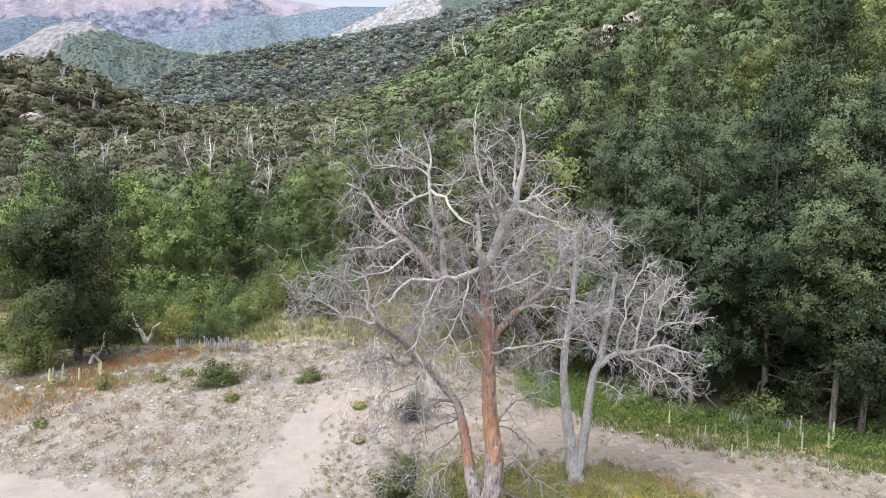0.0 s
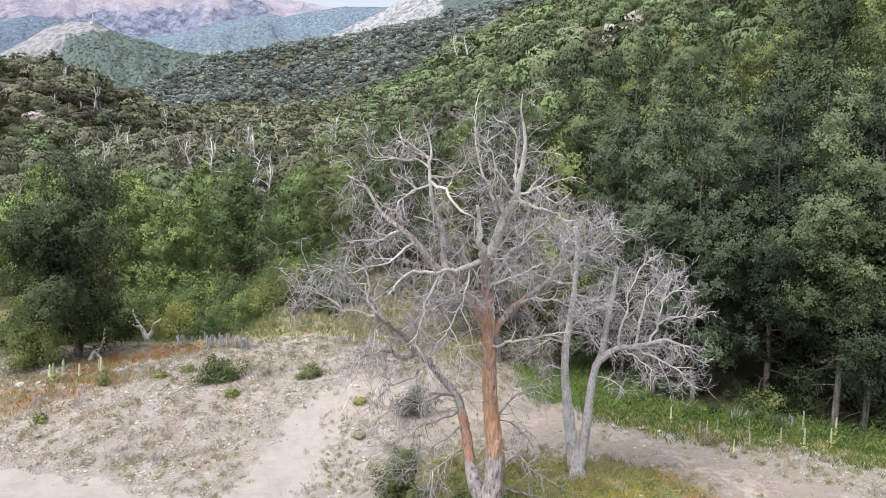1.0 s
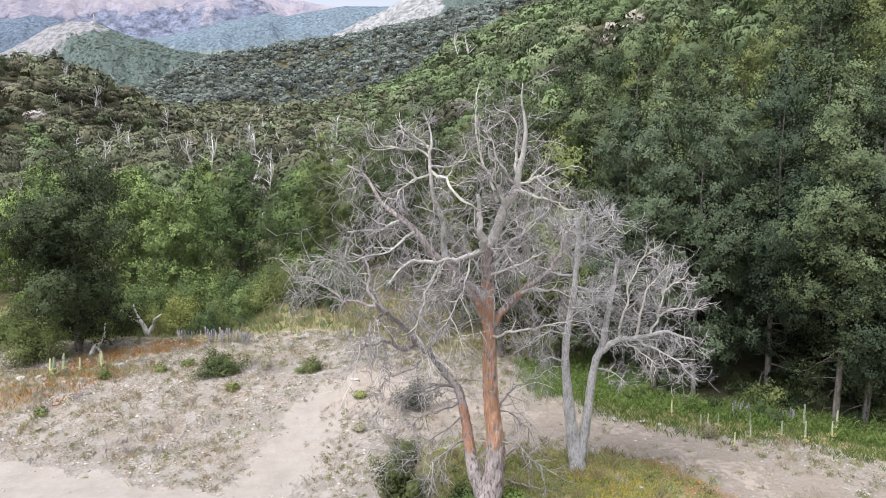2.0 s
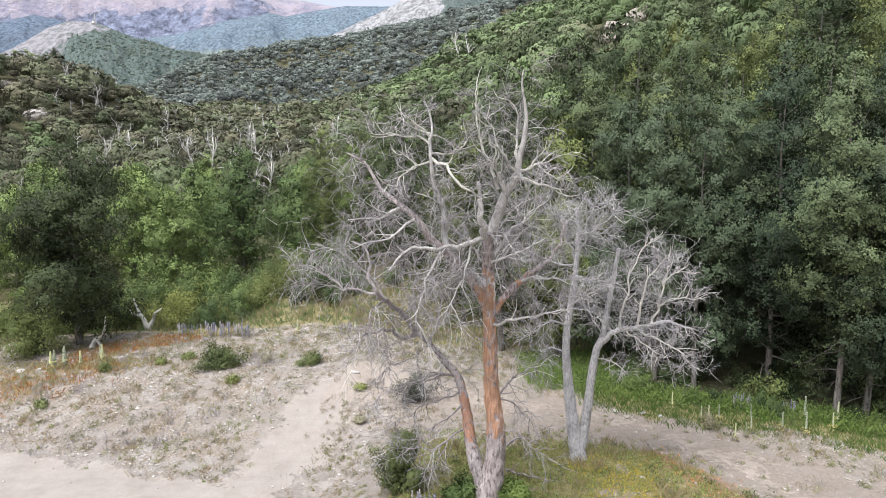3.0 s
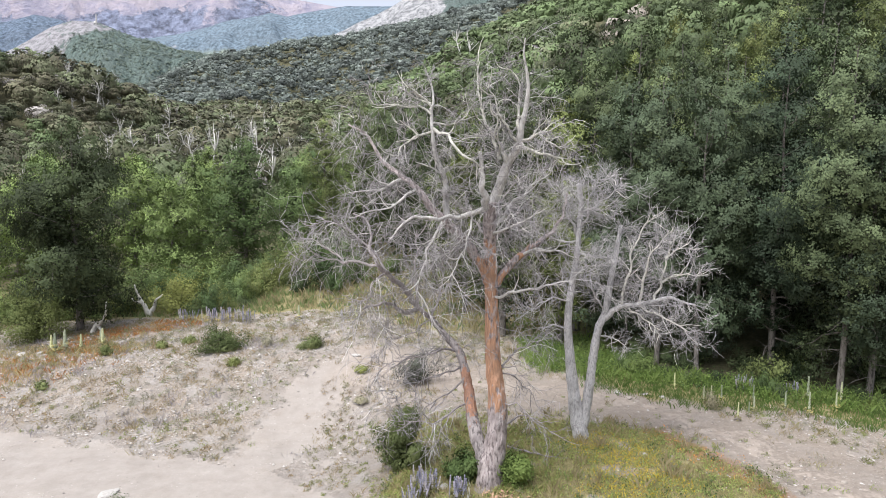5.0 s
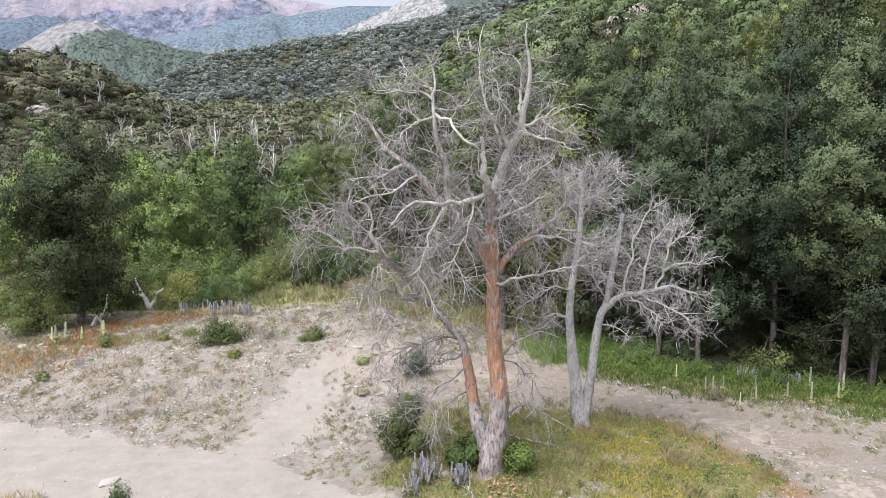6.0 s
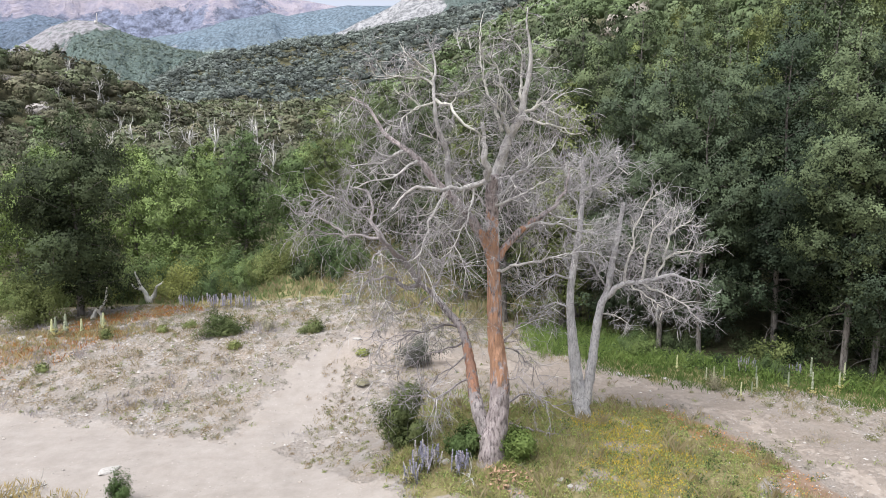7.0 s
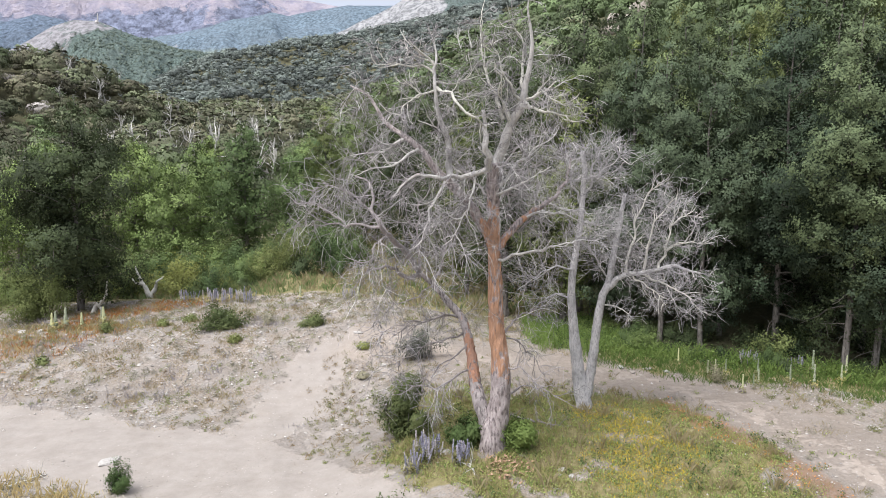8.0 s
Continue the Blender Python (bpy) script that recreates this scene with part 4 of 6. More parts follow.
big.limb("limb", 0.030, 0.008, GREY, (0.12, -0.70, 9.12), (-0.04, -1.20, 9.62), (0.03, -1.30, 9.94), (-0.11, -1.40, 10.06))
big.limb("limb", 0.170, 0.020, BARK, (-0.06, -0.05, 5.68), (-0.22, -0.10, 6.06), (-0.44, -0.20, 6.40), (-0.74, -0.40, 6.85), (-1.08, -0.70, 7.20), (-1.33, -0.90, 7.48), (-1.58, -0.90, 7.69), (-1.77, -0.90, 7.98), (-1.98, -0.90, 8.23), (-2.31, -0.60, 8.48), (-2.62, -0.40, 8.70), (-2.93, -0.10, 8.94), (-3.16, 0.00, 9.31), (-3.39, 0.10, 9.64), (-3.85, 0.20, 9.88))
big.limb("limb", 0.110, 0.012, GREY, (-1.13, -0.70, 7.24), (-1.23, -0.60, 7.98), (-1.30, -0.60, 8.55), (-1.48, -0.70, 8.97), (-1.56, -0.80, 9.38), (-1.59, -0.80, 9.80), (-1.62, -0.80, 10.21), (-1.57, -0.70, 10.57), (-1.66, -0.60, 10.93), (-1.77, -0.60, 11.24))
big.limb("limb", 0.050, 0.020, GREY, (-1.58, -0.80, 9.73), (-1.17, -1.20, 9.55), (-1.00, -1.50, 9.25), (-0.83, -1.60, 9.04), (-0.55, -1.50, 8.91), (-0.36, -1.20, 8.72))
big.limb("limb", 0.035, 0.008, GREY, (-1.62, -0.80, 10.28), (-1.94, -1.00, 10.56), (-2.24, -1.20, 10.82))
big.limb("limb", 0.030, 0.008, GREY, (-1.62, -0.80, 10.35), (-2.09, -0.60, 10.55), (-2.46, -0.50, 10.78))
big.limb("limb", 0.035, 0.008, GREY, (-1.62, -0.80, 10.07), (-1.95, -0.60, 10.30), (-2.61, -0.40, 10.35), (-3.20, -0.30, 10.39))
big.limb("limb", 0.035, 0.008, GREY, (-1.58, -0.80, 9.66), (-2.03, -1.00, 9.50), (-2.36, -1.10, 9.27), (-2.44, -1.20, 8.96))
big.limb("limb", 0.030, 0.012, GREY, (-1.94, -0.90, 9.54), (-2.18, -0.90, 9.76), (-2.40, -0.90, 9.92))
big.limb("limb", 0.030, 0.010, GREY, (-1.30, -0.60, 8.55), (-1.61, -1.00, 8.75), (-2.00, -1.20, 8.88))
big.limb("limb", 0.030, 0.008, GREY, (-1.62, -0.80, 9.87), (-1.17, -0.50, 9.83), (-0.73, -0.20, 10.09), (-0.56, -0.10, 10.39))
big.limb("limb", 0.080, 0.020, GREY, (-0.08, -0.50, 7.70), (-0.51, -0.80, 7.60), (-0.95, -1.10, 7.50), (-1.36, -1.40, 7.47), (-1.71, -1.60, 7.53), (-2.00, -1.70, 7.56), (-2.31, -1.80, 7.35), (-2.57, -1.90, 7.02))
big.limb("limb", 0.045, 0.012, GREY, (-1.98, -0.90, 8.23), (-2.26, -1.40, 8.03), (-2.52, -1.70, 7.82), (-2.77, -1.90, 7.74), (-3.16, -2.00, 7.69))
big.limb("limb", 0.050, 0.010, GREY, (-2.34, -0.60, 8.47), (-2.78, -0.20, 8.25), (-3.27, 0.20, 8.14), (-3.92, 0.50, 8.07))
big.limb("limb", 0.110, 0.030, BARK, (0.12, -0.05, 5.61), (0.41, 0.10, 6.02), (0.78, 0.20, 6.41), (1.06, 0.30, 6.62), (1.39, 0.50, 6.79), (1.78, 1.00, 6.99), (2.10, 1.40, 7.55), (2.24, 1.60, 8.04))
big.limb("limb", 0.050, 0.012, GREY, (0.78, 0.20, 6.41), (1.25, 0.00, 6.60), (1.85, 0.00, 6.55), (2.34, 0.00, 6.34))
big.limb("limb", 0.050, 0.012, GREY, (0.03, -0.05, 5.35), (0.63, -0.40, 5.50), (1.19, -0.60, 5.60), (1.54, -0.70, 5.76), (2.05, -0.80, 5.84))
big.limb("limb", 0.060, 0.010, GREY, (-0.07, -0.40, 7.26), (0.41, 0.00, 7.70), (0.98, 0.50, 8.16), (1.50, 1.00, 8.49), (1.78, 1.30, 8.74))
big.limb("limb", 0.050, 0.010, GREY, (-0.08, -0.30, 6.97), (0.28, -0.80, 7.20), (0.73, -1.20, 7.42), (1.03, -1.50, 7.70))
big.limb("limb", 0.100, 0.020, DULL, (-2.09, 1.40, 4.74), (-2.39, 1.00, 5.28), (-2.78, 0.00, 5.89), (-3.02, -0.60, 6.24), (-3.20, -0.50, 6.55), (-3.23, -0.20, 7.03), (-3.40, 0.00, 7.39), (-3.76, 0.20, 7.51))
big.limb("limb", 0.080, 0.030, DULL, (-2.04, 1.40, 4.70), (-2.39, 1.00, 4.64), (-2.68, 0.60, 4.95), (-2.95, 0.20, 5.10), (-3.40, -0.20, 5.03))
big.limb("limb", 0.050, 0.006, DULL, (-3.02, -0.60, 6.21), (-3.55, -0.10, 6.23), (-4.26, 0.60, 6.20), (-5.00, 1.20, 6.28), (-5.74, 1.60, 5.99))
big.limb("limb", 0.035, 0.006, DULL, (-4.08, 0.40, 6.25), (-4.48, 0.50, 6.49), (-4.96, 0.60, 6.79), (-5.55, 0.80, 6.75))
big.limb("limb", 0.040, 0.008, DULL, (-2.81, 0.00, 5.89), (-3.14, -0.60, 5.77), (-3.19, -0.70, 5.40), (-3.50, -0.80, 5.17))
big.limb("limb", 0.050, 0.010, DULL, (-2.04, 1.40, 4.74), (-2.13, 1.60, 5.41), (-2.17, 1.80, 6.06), (-2.06, 2.00, 6.87))
big.limb("limb", 0.050, 0.008, DULL, (-1.66, 1.40, 4.37), (-1.47, 1.80, 4.89), (-1.31, 2.20, 5.52), (-1.40, 2.40, 6.35))
big.limb("limb", 0.040, 0.008, DULL, (-0.94, 1.30, 3.44), (-1.45, 0.60, 3.62), (-1.99, 0.20, 3.54), (-2.65, -0.20, 3.55), (-3.06, -0.40, 3.36))
big.limb("limb", 0.035, 0.008, DULL, (-0.66, 0.70, 2.06), (-1.13, 0.20, 1.93), (-1.59, -0.10, 1.76), (-2.11, -0.40, 1.92), (-2.70, -0.60, 2.04))
big.limb("limb", 0.025, 0.006, DULL, (-1.13, 0.20, 1.93), (-1.36, -0.20, 1.61), (-1.50, -0.40, 1.28))
big.limb("limb", 0.050, 0.010, DULL, (0.16, 0.00, 2.98), (0.42, 0.30, 3.38), (0.83, 0.60, 3.71), (1.42, 0.90, 3.82))
big.limb("limb", 0.030, 0.008, DULL, (0.23, 0.00, 2.19), (0.69, -0.30, 2.44), (1.12, -0.50, 2.03), (1.64, -0.60, 1.68))
big.limb("limb", 0.035, 0.006, DULL, (-0.82, 1.10, 3.02), (-1.25, 0.80, 2.95), (-1.95, 0.55, 2.75), (-2.70, 0.30, 2.30))
big.limb("limb", 0.030, 0.006, DULL, (-0.76, 0.95, 2.65), (-1.15, 0.60, 2.40), (-1.70, 0.35, 2.15), (-2.20, 0.10, 1.55))
big.limb("limb", 0.035, 0.006, DULL, (-0.94, 1.30, 3.48), (-1.50, 1.60, 3.40), (-2.20, 1.80, 3.10), (-2.90, 1.90, 2.70))
big.limb("limb", 0.030, 0.006, DULL, (-1.66, 1.40, 4.37), (-2.10, 0.90, 4.10), (-2.75, 0.60, 3.95), (-3.30, 0.40, 3.50))
big.limb("limb", 0.030, 0.006, DULL, (0.10, 0.05, 3.20), (0.60, 0.25, 3.05), (1.10, 0.40, 2.60), (1.50, 0.50, 2.00))
big.limb("limb", 0.040, 0.006, GREY, (-1.33, -0.90, 7.48), (-1.55, -1.30, 6.95), (-1.80, -1.60, 6.30), (-1.95, -1.70, 5.60))
big.limb("limb", 0.035, 0.006, GREY, (-0.51, -0.80, 7.60), (-0.70, -1.20, 7.00), (-0.95, -1.45, 6.40), (-1.20, -1.60, 5.80))
big.limb("limb", 0.035, 0.006, GREY, (-0.74, -0.40, 6.85), (-1.15, -0.10, 6.50), (-1.70, 0.20, 6.20), (-2.20, 0.30, 5.70))
big.limb("limb", 0.050, 0.008, DULL, (-0.07, -0.20, 6.67), (0.40, 0.55, 7.10), (0.85, 1.20, 7.55), (1.35, 1.75, 7.80))
big.limb("limb", 0.045, 0.008, DULL, (-0.10, -0.40, 7.20), (0.20, 0.40, 7.80), (0.55, 0.95, 8.20), (0.95, 1.60, 8.50))
big.limb("limb", 0.045, 0.008, DULL, (-0.08, -0.30, 6.90), (-0.35, 0.45, 7.20), (-0.75, 0.90, 7.60), (-1.25, 1.50, 7.90))
big.limb("limb", 0.040, 0.008, DULL, (0.41, 0.10, 6.02), (0.80, 0.80, 6.10), (1.20, 1.40, 6.40), (1.55, 1.90, 6.20))
big.limb("limb", 0.045, 0.008, DULL, (-2.78, 0.00, 5.89), (-3.30, 0.50, 6.50), (-3.90, 0.80, 7.00), (-4.60, 1.00, 7.25), (-5.10, 1.10, 7.05))
big.finish()
small = DeadTree((4.44, 22.3, 0.0), "silver-grey dead tree with two stems and bleached bare branches", 4, 0.03, 1.6, 0.7, TWIG_PALE)
small.limb("trunk", 0.265, 0.080, SILVER, (-0.03, 0.00, 0.06), (-0.15, 0.00, 0.66), (-0.30, 0.00, 1.59), (-0.48, 0.00, 3.06), (-0.53, 0.00, 4.15), (-0.39, 0.10, 5.22), (-0.27, 0.10, 6.11), (-0.21, 0.20, 7.00), (-0.17, 0.20, 7.70), (-0.27, 0.20, 8.26))
small.limb("stem", 0.205, 0.075, SILVER, (0.03, 0.00, 0.47), (0.12, 0.00, 1.12), (0.23, 0.00, 1.96), (0.30, 0.00, 2.70), (0.43, 0.00, 3.61), (0.66, 0.05, 4.24), (0.81, 0.20, 5.03), (1.01, 0.40, 5.92), (1.21, 0.60, 6.93))
small.limb("limb", 0.110, 0.030, SILVER, (0.60, 0.00, 3.97), (0.84, -0.10, 4.26), (1.16, -0.20, 4.46), (1.66, -0.30, 4.53), (2.06, -0.40, 4.62), (2.55, -0.50, 4.77), (3.30, -0.60, 4.54))
small.limb("limb", 0.050, 0.008, PALE, (1.12, -0.20, 4.44), (1.30, -0.20, 5.43), (1.47, -0.10, 6.31), (1.80, -0.10, 7.01), (2.10, -0.10, 7.33))
small.limb("limb", 0.050, 0.008, PALE, (1.62, -0.30, 4.53), (1.74, -0.50, 5.55), (1.86, -0.60, 6.17), (2.25, -0.70, 6.72))
small.limb("limb", 0.050, 0.008, PALE, (2.06, -0.40, 4.62), (2.26, -0.30, 5.27), (2.42, -0.20, 5.97), (2.61, -0.10, 6.84))
small.limb("limb", 0.045, 0.008, PALE, (2.26, -0.30, 5.19), (2.67, -0.30, 5.45), (3.10, -0.30, 5.49), (3.46, -0.30, 5.42))
small.limb("limb", 0.045, 0.008, PALE, (1.66, -0.30, 4.49), (2.05, -0.50, 4.28), (2.51, -0.70, 4.07), (2.96, -0.80, 3.77), (3.16, -0.90, 3.53))
small.limb("limb", 0.035, 0.008, PALE, (1.34, -0.20, 4.42), (1.71, -0.50, 4.10), (2.00, -0.70, 3.92), (2.21, -0.80, 3.59))
small.limb("limb", 0.035, 0.008, PALE, (2.42, -0.20, 5.93), (2.76, -0.20, 6.23), (3.28, -0.20, 6.29))
small.limb("limb", 0.050, 0.010, SILVER, (-0.31, 0.10, 6.08), (0.24, -0.20, 5.96), (0.71, -0.40, 6.01))
small.limb("limb", 0.050, 0.010, SILVER, (-0.24, 0.20, 6.82), (0.07, 0.20, 7.17), (0.11, 0.30, 7.88), (0.47, 0.40, 8.50))
small.limb("limb", 0.050, 0.010, SILVER, (-0.23, 0.20, 6.55), (-0.58, 0.10, 7.17), (-0.69, 0.00, 7.87), (-1.03, -0.10, 8.39))
small.limb("limb", 0.040, 0.010, SILVER, (-0.18, 0.20, 7.35), (0.21, -0.10, 7.53), (0.59, -0.30, 7.87), (0.81, -0.40, 8.30))
small.limb("limb", 0.040, 0.010, SILVER, (-0.23, 0.20, 6.46), (-0.74, 0.30, 6.42), (-1.26, 0.50, 6.62), (-1.69, 0.70, 6.79))
small.limb("limb", 0.040, 0.010, SILVER, (-0.50, 0.00, 4.51), (-1.05, -0.20, 4.71), (-1.51, -0.40, 4.56), (-1.97, -0.60, 4.24))
small.limb("limb", 0.040, 0.010, SILVER, (-0.50, 0.00, 3.60), (-0.97, 0.20, 3.75), (-1.30, 0.40, 3.53))
small.limb("limb", 0.035, 0.008, SILVER, (0.65, 0.00, 4.25), (0.25, -0.30, 4.73), (0.02, -0.50, 5.11), (-0.29, -0.70, 5.65))
small.limb("limb", 0.030, 0.008, PALE, (0.53, 0.00, 3.43), (0.90, -0.30, 3.40), (1.27, -0.50, 3.14))
small.finish()


# ---- the living trees ----
def z_at(x, y):
    return float(land(x, y))


def stand(spots, protos, group):
    """Puts copies of the first trees at the places given: x, y, which, scale, turn."""
    for x, y, which, s, turn in spots:
        m = pose(x, y, z_at(x, y) - 0.05, 0, 0, turn)
        ob = copy_thing(protos[which], m)
        ob.matrix_basis = m @ Matrix.Scale(s, 4)
        tagged(ob, group=group)


def at(x, y, dz=0.0):
    return (x, y, z_at(x, y) + dz)


DEEP = "tall dense deep green tree at the foot of the slope"
FRESH = "broad fresh green tree on the wooded slope"
t1 = leafy_tree(at(14.7, 25.9), 13.5, 2.35, 2.1, LEAF_A, 101, 39000, 0.09, "tall deep green tree with bare lower trunk at the forest edge", "tree", "forest edge trees", 0.5, 0.14)
t2 = leafy_tree(at(13.3, 28.4), 13.0, 2.5, 1.6, LEAF_A, 102, 39000, 0.09, DEEP, "tree", "forest edge trees", 0.45, 0.145)
t3 = leafy_tree(at(10.6, 29.3), 11.5, 2.25, 1.0, LEAF_A, 103, 34000, 0.09, DEEP, "tree", "forest edge trees", 0.6, 0.12)
t4 = leafy_tree(at(6.7, 36.0), 16.0, 3.4, 2.0, LEAF_B, 104, 21000, 0.135, FRESH, "tree", "slope trees", 0.12, 0.22)
t5 = leafy_tree(at(14.5, 38.0), 14.0, 3.4, 1.8, LEAF_B, 105, 20000, 0.135, FRESH, "tree", "slope trees", 0.05, 0.2)
edge = [t1, t2, t3, t4, t5]
stand([(15.8, 25.9, 1, 1.0, 120), (17.9, 26.3, 0, 1.02, 200), (12.0, 31.0, 0, 1.0, 60), (8.2, 31.8, 2, 1.08, 90), (15.6, 29.6, 3, 0.85, 250), (18.6, 28.6, 4, 0.95, 10),
       (10.2, 33.6, 4, 0.95, 33), (13.6, 33.2, 3, 0.85, 300), (20.5, 26.0, 1, 1.05, 75), (17.2, 32.2, 4, 1.0, 150), (5.4, 33.0, 4, 0.85, 200), (9.2, 30.4, 0, 0.95, 20), (11.4, 33.2, 1, 1.0, 110), (14.6, 31.2, 0, 1.05, 280), (16.6, 28.0, 2, 1.1, 45), (19.4, 30.8, 1, 1.0, 190), (7.0, 34.2, 0, 1.0, 230)], edge, "forest edge trees")
stand([(2.8, 35.0, 3, 0.93, 40), (10.2, 38.6, 3, 0.98, 160), (18.6, 36.5, 3, 0.95, 210), (4.4, 40.5, 4, 1.0, 300), (21.6, 33.0, 4, 0.95, 20),
       (23.8, 37.5, 3, 0.9, 130), (14.2, 43.5, 3, 0.95, 70), (8.0, 44.0, 4, 1.02, 190), (26.6, 44.5, 4, 1.0, 240), (20.0, 43.0, 4, 1.0, 10), (2.6, 45.5, 3, 0.85, 110),
       (24.0, 50.0, 3, 0.95, 50), (17.0, 50.0, 4, 0.95, 140), (10.5, 50.5, 3, 0.9, 220), (31.0, 49.0, 4, 0.95, 330), (4.0, 50.0, 4, 0.9, 20), (-2.0, 59.0, 4, 0.7, 65),
       (29.0, 57.0, 3, 0.9, 95), (21.5, 58.0, 4, 0.95, 175), (13.5, 58.5, 3, 0.85, 265), (6.0, 59.0, 4, 0.85, 305), (36.0, 56.0, 4, 0.9, 12), (-1.5, 55.0, 3, 0.65, 250), (-6.2, 51.5, 4, 0.82, 15), (-9.4, 54.0, 3, 0.68, 77), (-3.0, 48.5, 4, 0.85, 128), (-0.8, 44.0, 3, 0.84, 201), (-5.4, 60.5, 3, 0.8, 290), (1.0, 40.0, 4, 0.85, 333), (28.5, 40.5, 3, 0.9, 44)], edge, "slope trees")
t9 = leafy_tree(at(34.0, 63.0), 11.5, 2.8, 1.5, LEAF_B, 109, 7500, 0.2, "rounded green tree high on the wooded slope", "tree", "high slope trees", 0.15, 0.18, False)
t10 = leafy_tree(at(27.0, 64.0), 10.0, 3.0, 1.0, LEAF_C, 110, 7500, 0.2, "rounded olive green tree high on the wooded slope", "tree", "high slope trees", 0.05, 0.18, False)
rng = np.random.default_rng(88)
high = []
for i in range(400):
    y = rng.uniform(60, 96)
    x = y * rng.uniform(-0.04, 0.66)
    if all(math.hypot(x - q[0], y - q[1]) > 4.6 for q in high) and (z_at(x, y) + 4) / y > 0.06:
        high.append((x, y, i % 2, rng.uniform(0.8, 1.15), rng.uniform(0, 360)))
stand(high[:42], [t9, t10], "high slope trees")
t6 = leafy_tree(at(-18.6, 35.0), 10.2, 3.7, 1.1, LEAF_E, 106, 40000, 0.125, "dark green spreading tree beside the gravel mound", "tree", "", 0.15, 0.2)
t7 = leafy_tree(at(-17.5, 60.0), 11.2, 4.5, 0.7, LEAF_F, 107, 16000, 0.17, "round green tree on the valley floor", "tree", "valley trees", 0.1, 0.2)
t8 = leafy_tree(at(-26.0, 58.0), 10.0, 4.4, 0.7, LEAF_F, 108, 16000, 0.17, "round green tree on the valley floor", "tree", "valley trees", 0.1, 0.2)
valley = [t6, t7, t8]
m = pose(-136.5, 247, z_at(-136.5, 247) - 0.1, 0, 0, 70)
tagged(copy_thing(t6, m), "dark green tree standing up from the wooded hill's crest", "tree")
stand([(-20.5, 52.0, 2, 0.82, 45), (-30.0, 55.0, 1, 0.85, 200), (-12.0, 56.5, 2, 0.8, 100), (-8.5, 63.0, 1, 0.8, 20), (-34.5, 60.0, 2, 1.0, 75), (-23.0, 68.0, 1, 0.95, 150),
       (-14.0, 70.0, 2, 1.0, 250), (-30.5, 70.0, 1, 0.9, 290), (-39.0, 68.0, 2, 1.0, 10), (-6.5, 58.5, 2, 0.66, 300), (-38.5, 56.0, 1, 0.9, 33), (-4.0, 72.0, 1, 0.95, 85), (-22.0, 61.5, 1, 0.9, 220), (-13.0, 63.5, 2, 0.9, 140), (-32.5, 52.5, 2, 0.85, 310)], valley, "valley trees")

# ---- bushes ----
LOW = "low rounded dark green bush on the gravel mound"
shrub(at(-9.9, 30.6), 0.85, 1.15, SHRUB, 201, 6000, 0.08, LOW)
shrub(at(-6.0, 30.9), 0.5, 0.72, SHRUB, 202, 3000, 0.07, LOW)
shrub(at(-1.2, 20.8), 2.0, 1.0, SHRUB, 203, 11000, 0.085, "dense dark green bush beside the dead tree")
shrub(at(-1.1, 27.8), 1.3, 1.0, GREYSHRUB, 204, 3000, 0.09, "grey-green wiry bush beside the path")
shrub(at(-8.8, 18.1), 0.95, 0.26, HERB, 205, 3600, 0.05, "small green sapling at the edge of the road", "sapling")
shrub(at(1.95, 19.0), 1.0, 0.65, HERB, 206, 4200, 0.085, "fresh green bush at the foot of the dead tree")
shrub(at(0.5, 19.4), 0.85, 0.6, HERB, 207, 3400, 0.085, "fresh green bush at the foot of the dead tree")
shrub(at(9.6, 25.0), 0.8, 0.45, GREYSHRUB, 208, 700, 0.06, "grey wiry dry bush on the gravel")
for i, (x, y, h, r, leaf) in enumerate([(-9.0, 29.2, 0.4, 0.32, SHRUB), (-15.0, 30.3, 0.5, 0.45, SHRUB), (-11.9, 32.0, 0.4, 0.35, SHRUB), (-8.2, 31.5, 0.4, 0.4, GREYSHRUB), (-12.9, 31.2, 0.3, 0.3, SHRUB),
                                        (-16.2, 27.5, 0.3, 0.3, SHRUB), (-3.5, 28.6, 0.25, 0.28, SHRUB), (-3.3, 26.6, 0.2, 0.28, GREYSHRUB)]):
    shrub(at(x, y), h, r, leaf, 220 + i, 900, 0.08, "small low green bush on the gravel" if leaf is SHRUB else "small grey dry bush on the gravel", "bush", "small bushes")
shrub(at(-19.8, 33.3), 2.1, 2.1, OLIVE, 239, 11000, 0.085, "broad olive green bush beside the mound", "bush", "thicket bushes", 0.8)
b1 = shrub(at(-24.2, 37.4), 2.5, 2.2, LEAF_C, 240, 5200, 0.11, "broad olive green bush beside the mound", "bush", "thicket bushes", 1.0)
b2 = shrub(at(-13.2, 42.5), 2.4, 1.7, LEAF_F, 241, 5200, 0.095, "pale green leafy bush behind the mound", "bush", "thicket bushes", 1.0)
b3 = shrub(at(-9.0, 43.0), 1.4, 1.2, LEAF_B, 242, 3000, 0.10, "dark green bush behind the mound", "bush", "thicket bushes", 1.0)
rng = np.random.default_rng(77)
for i in range(46):
    x, y = rng.uniform(-27, -1), rng.uniform(41, 58)
    open_meadow = x > -12 + 0.25 * (y - 41) and i % 3 != 1
    if x < -1.0 * y * 0.66 or near_line(x, y, (-13.2, 42.5), (-9, 43)) < 1.5 or open_meadow:
        continue
    m = pose(x, y, z_at(x, y) - 0.05, 0, 0, rng.uniform(0, 360))
    copy_thing((b1, b2, b3)[i % 3], m).matrix_basis = m @ Matrix.Scale(rng.uniform(0.7, 1.35), 4)
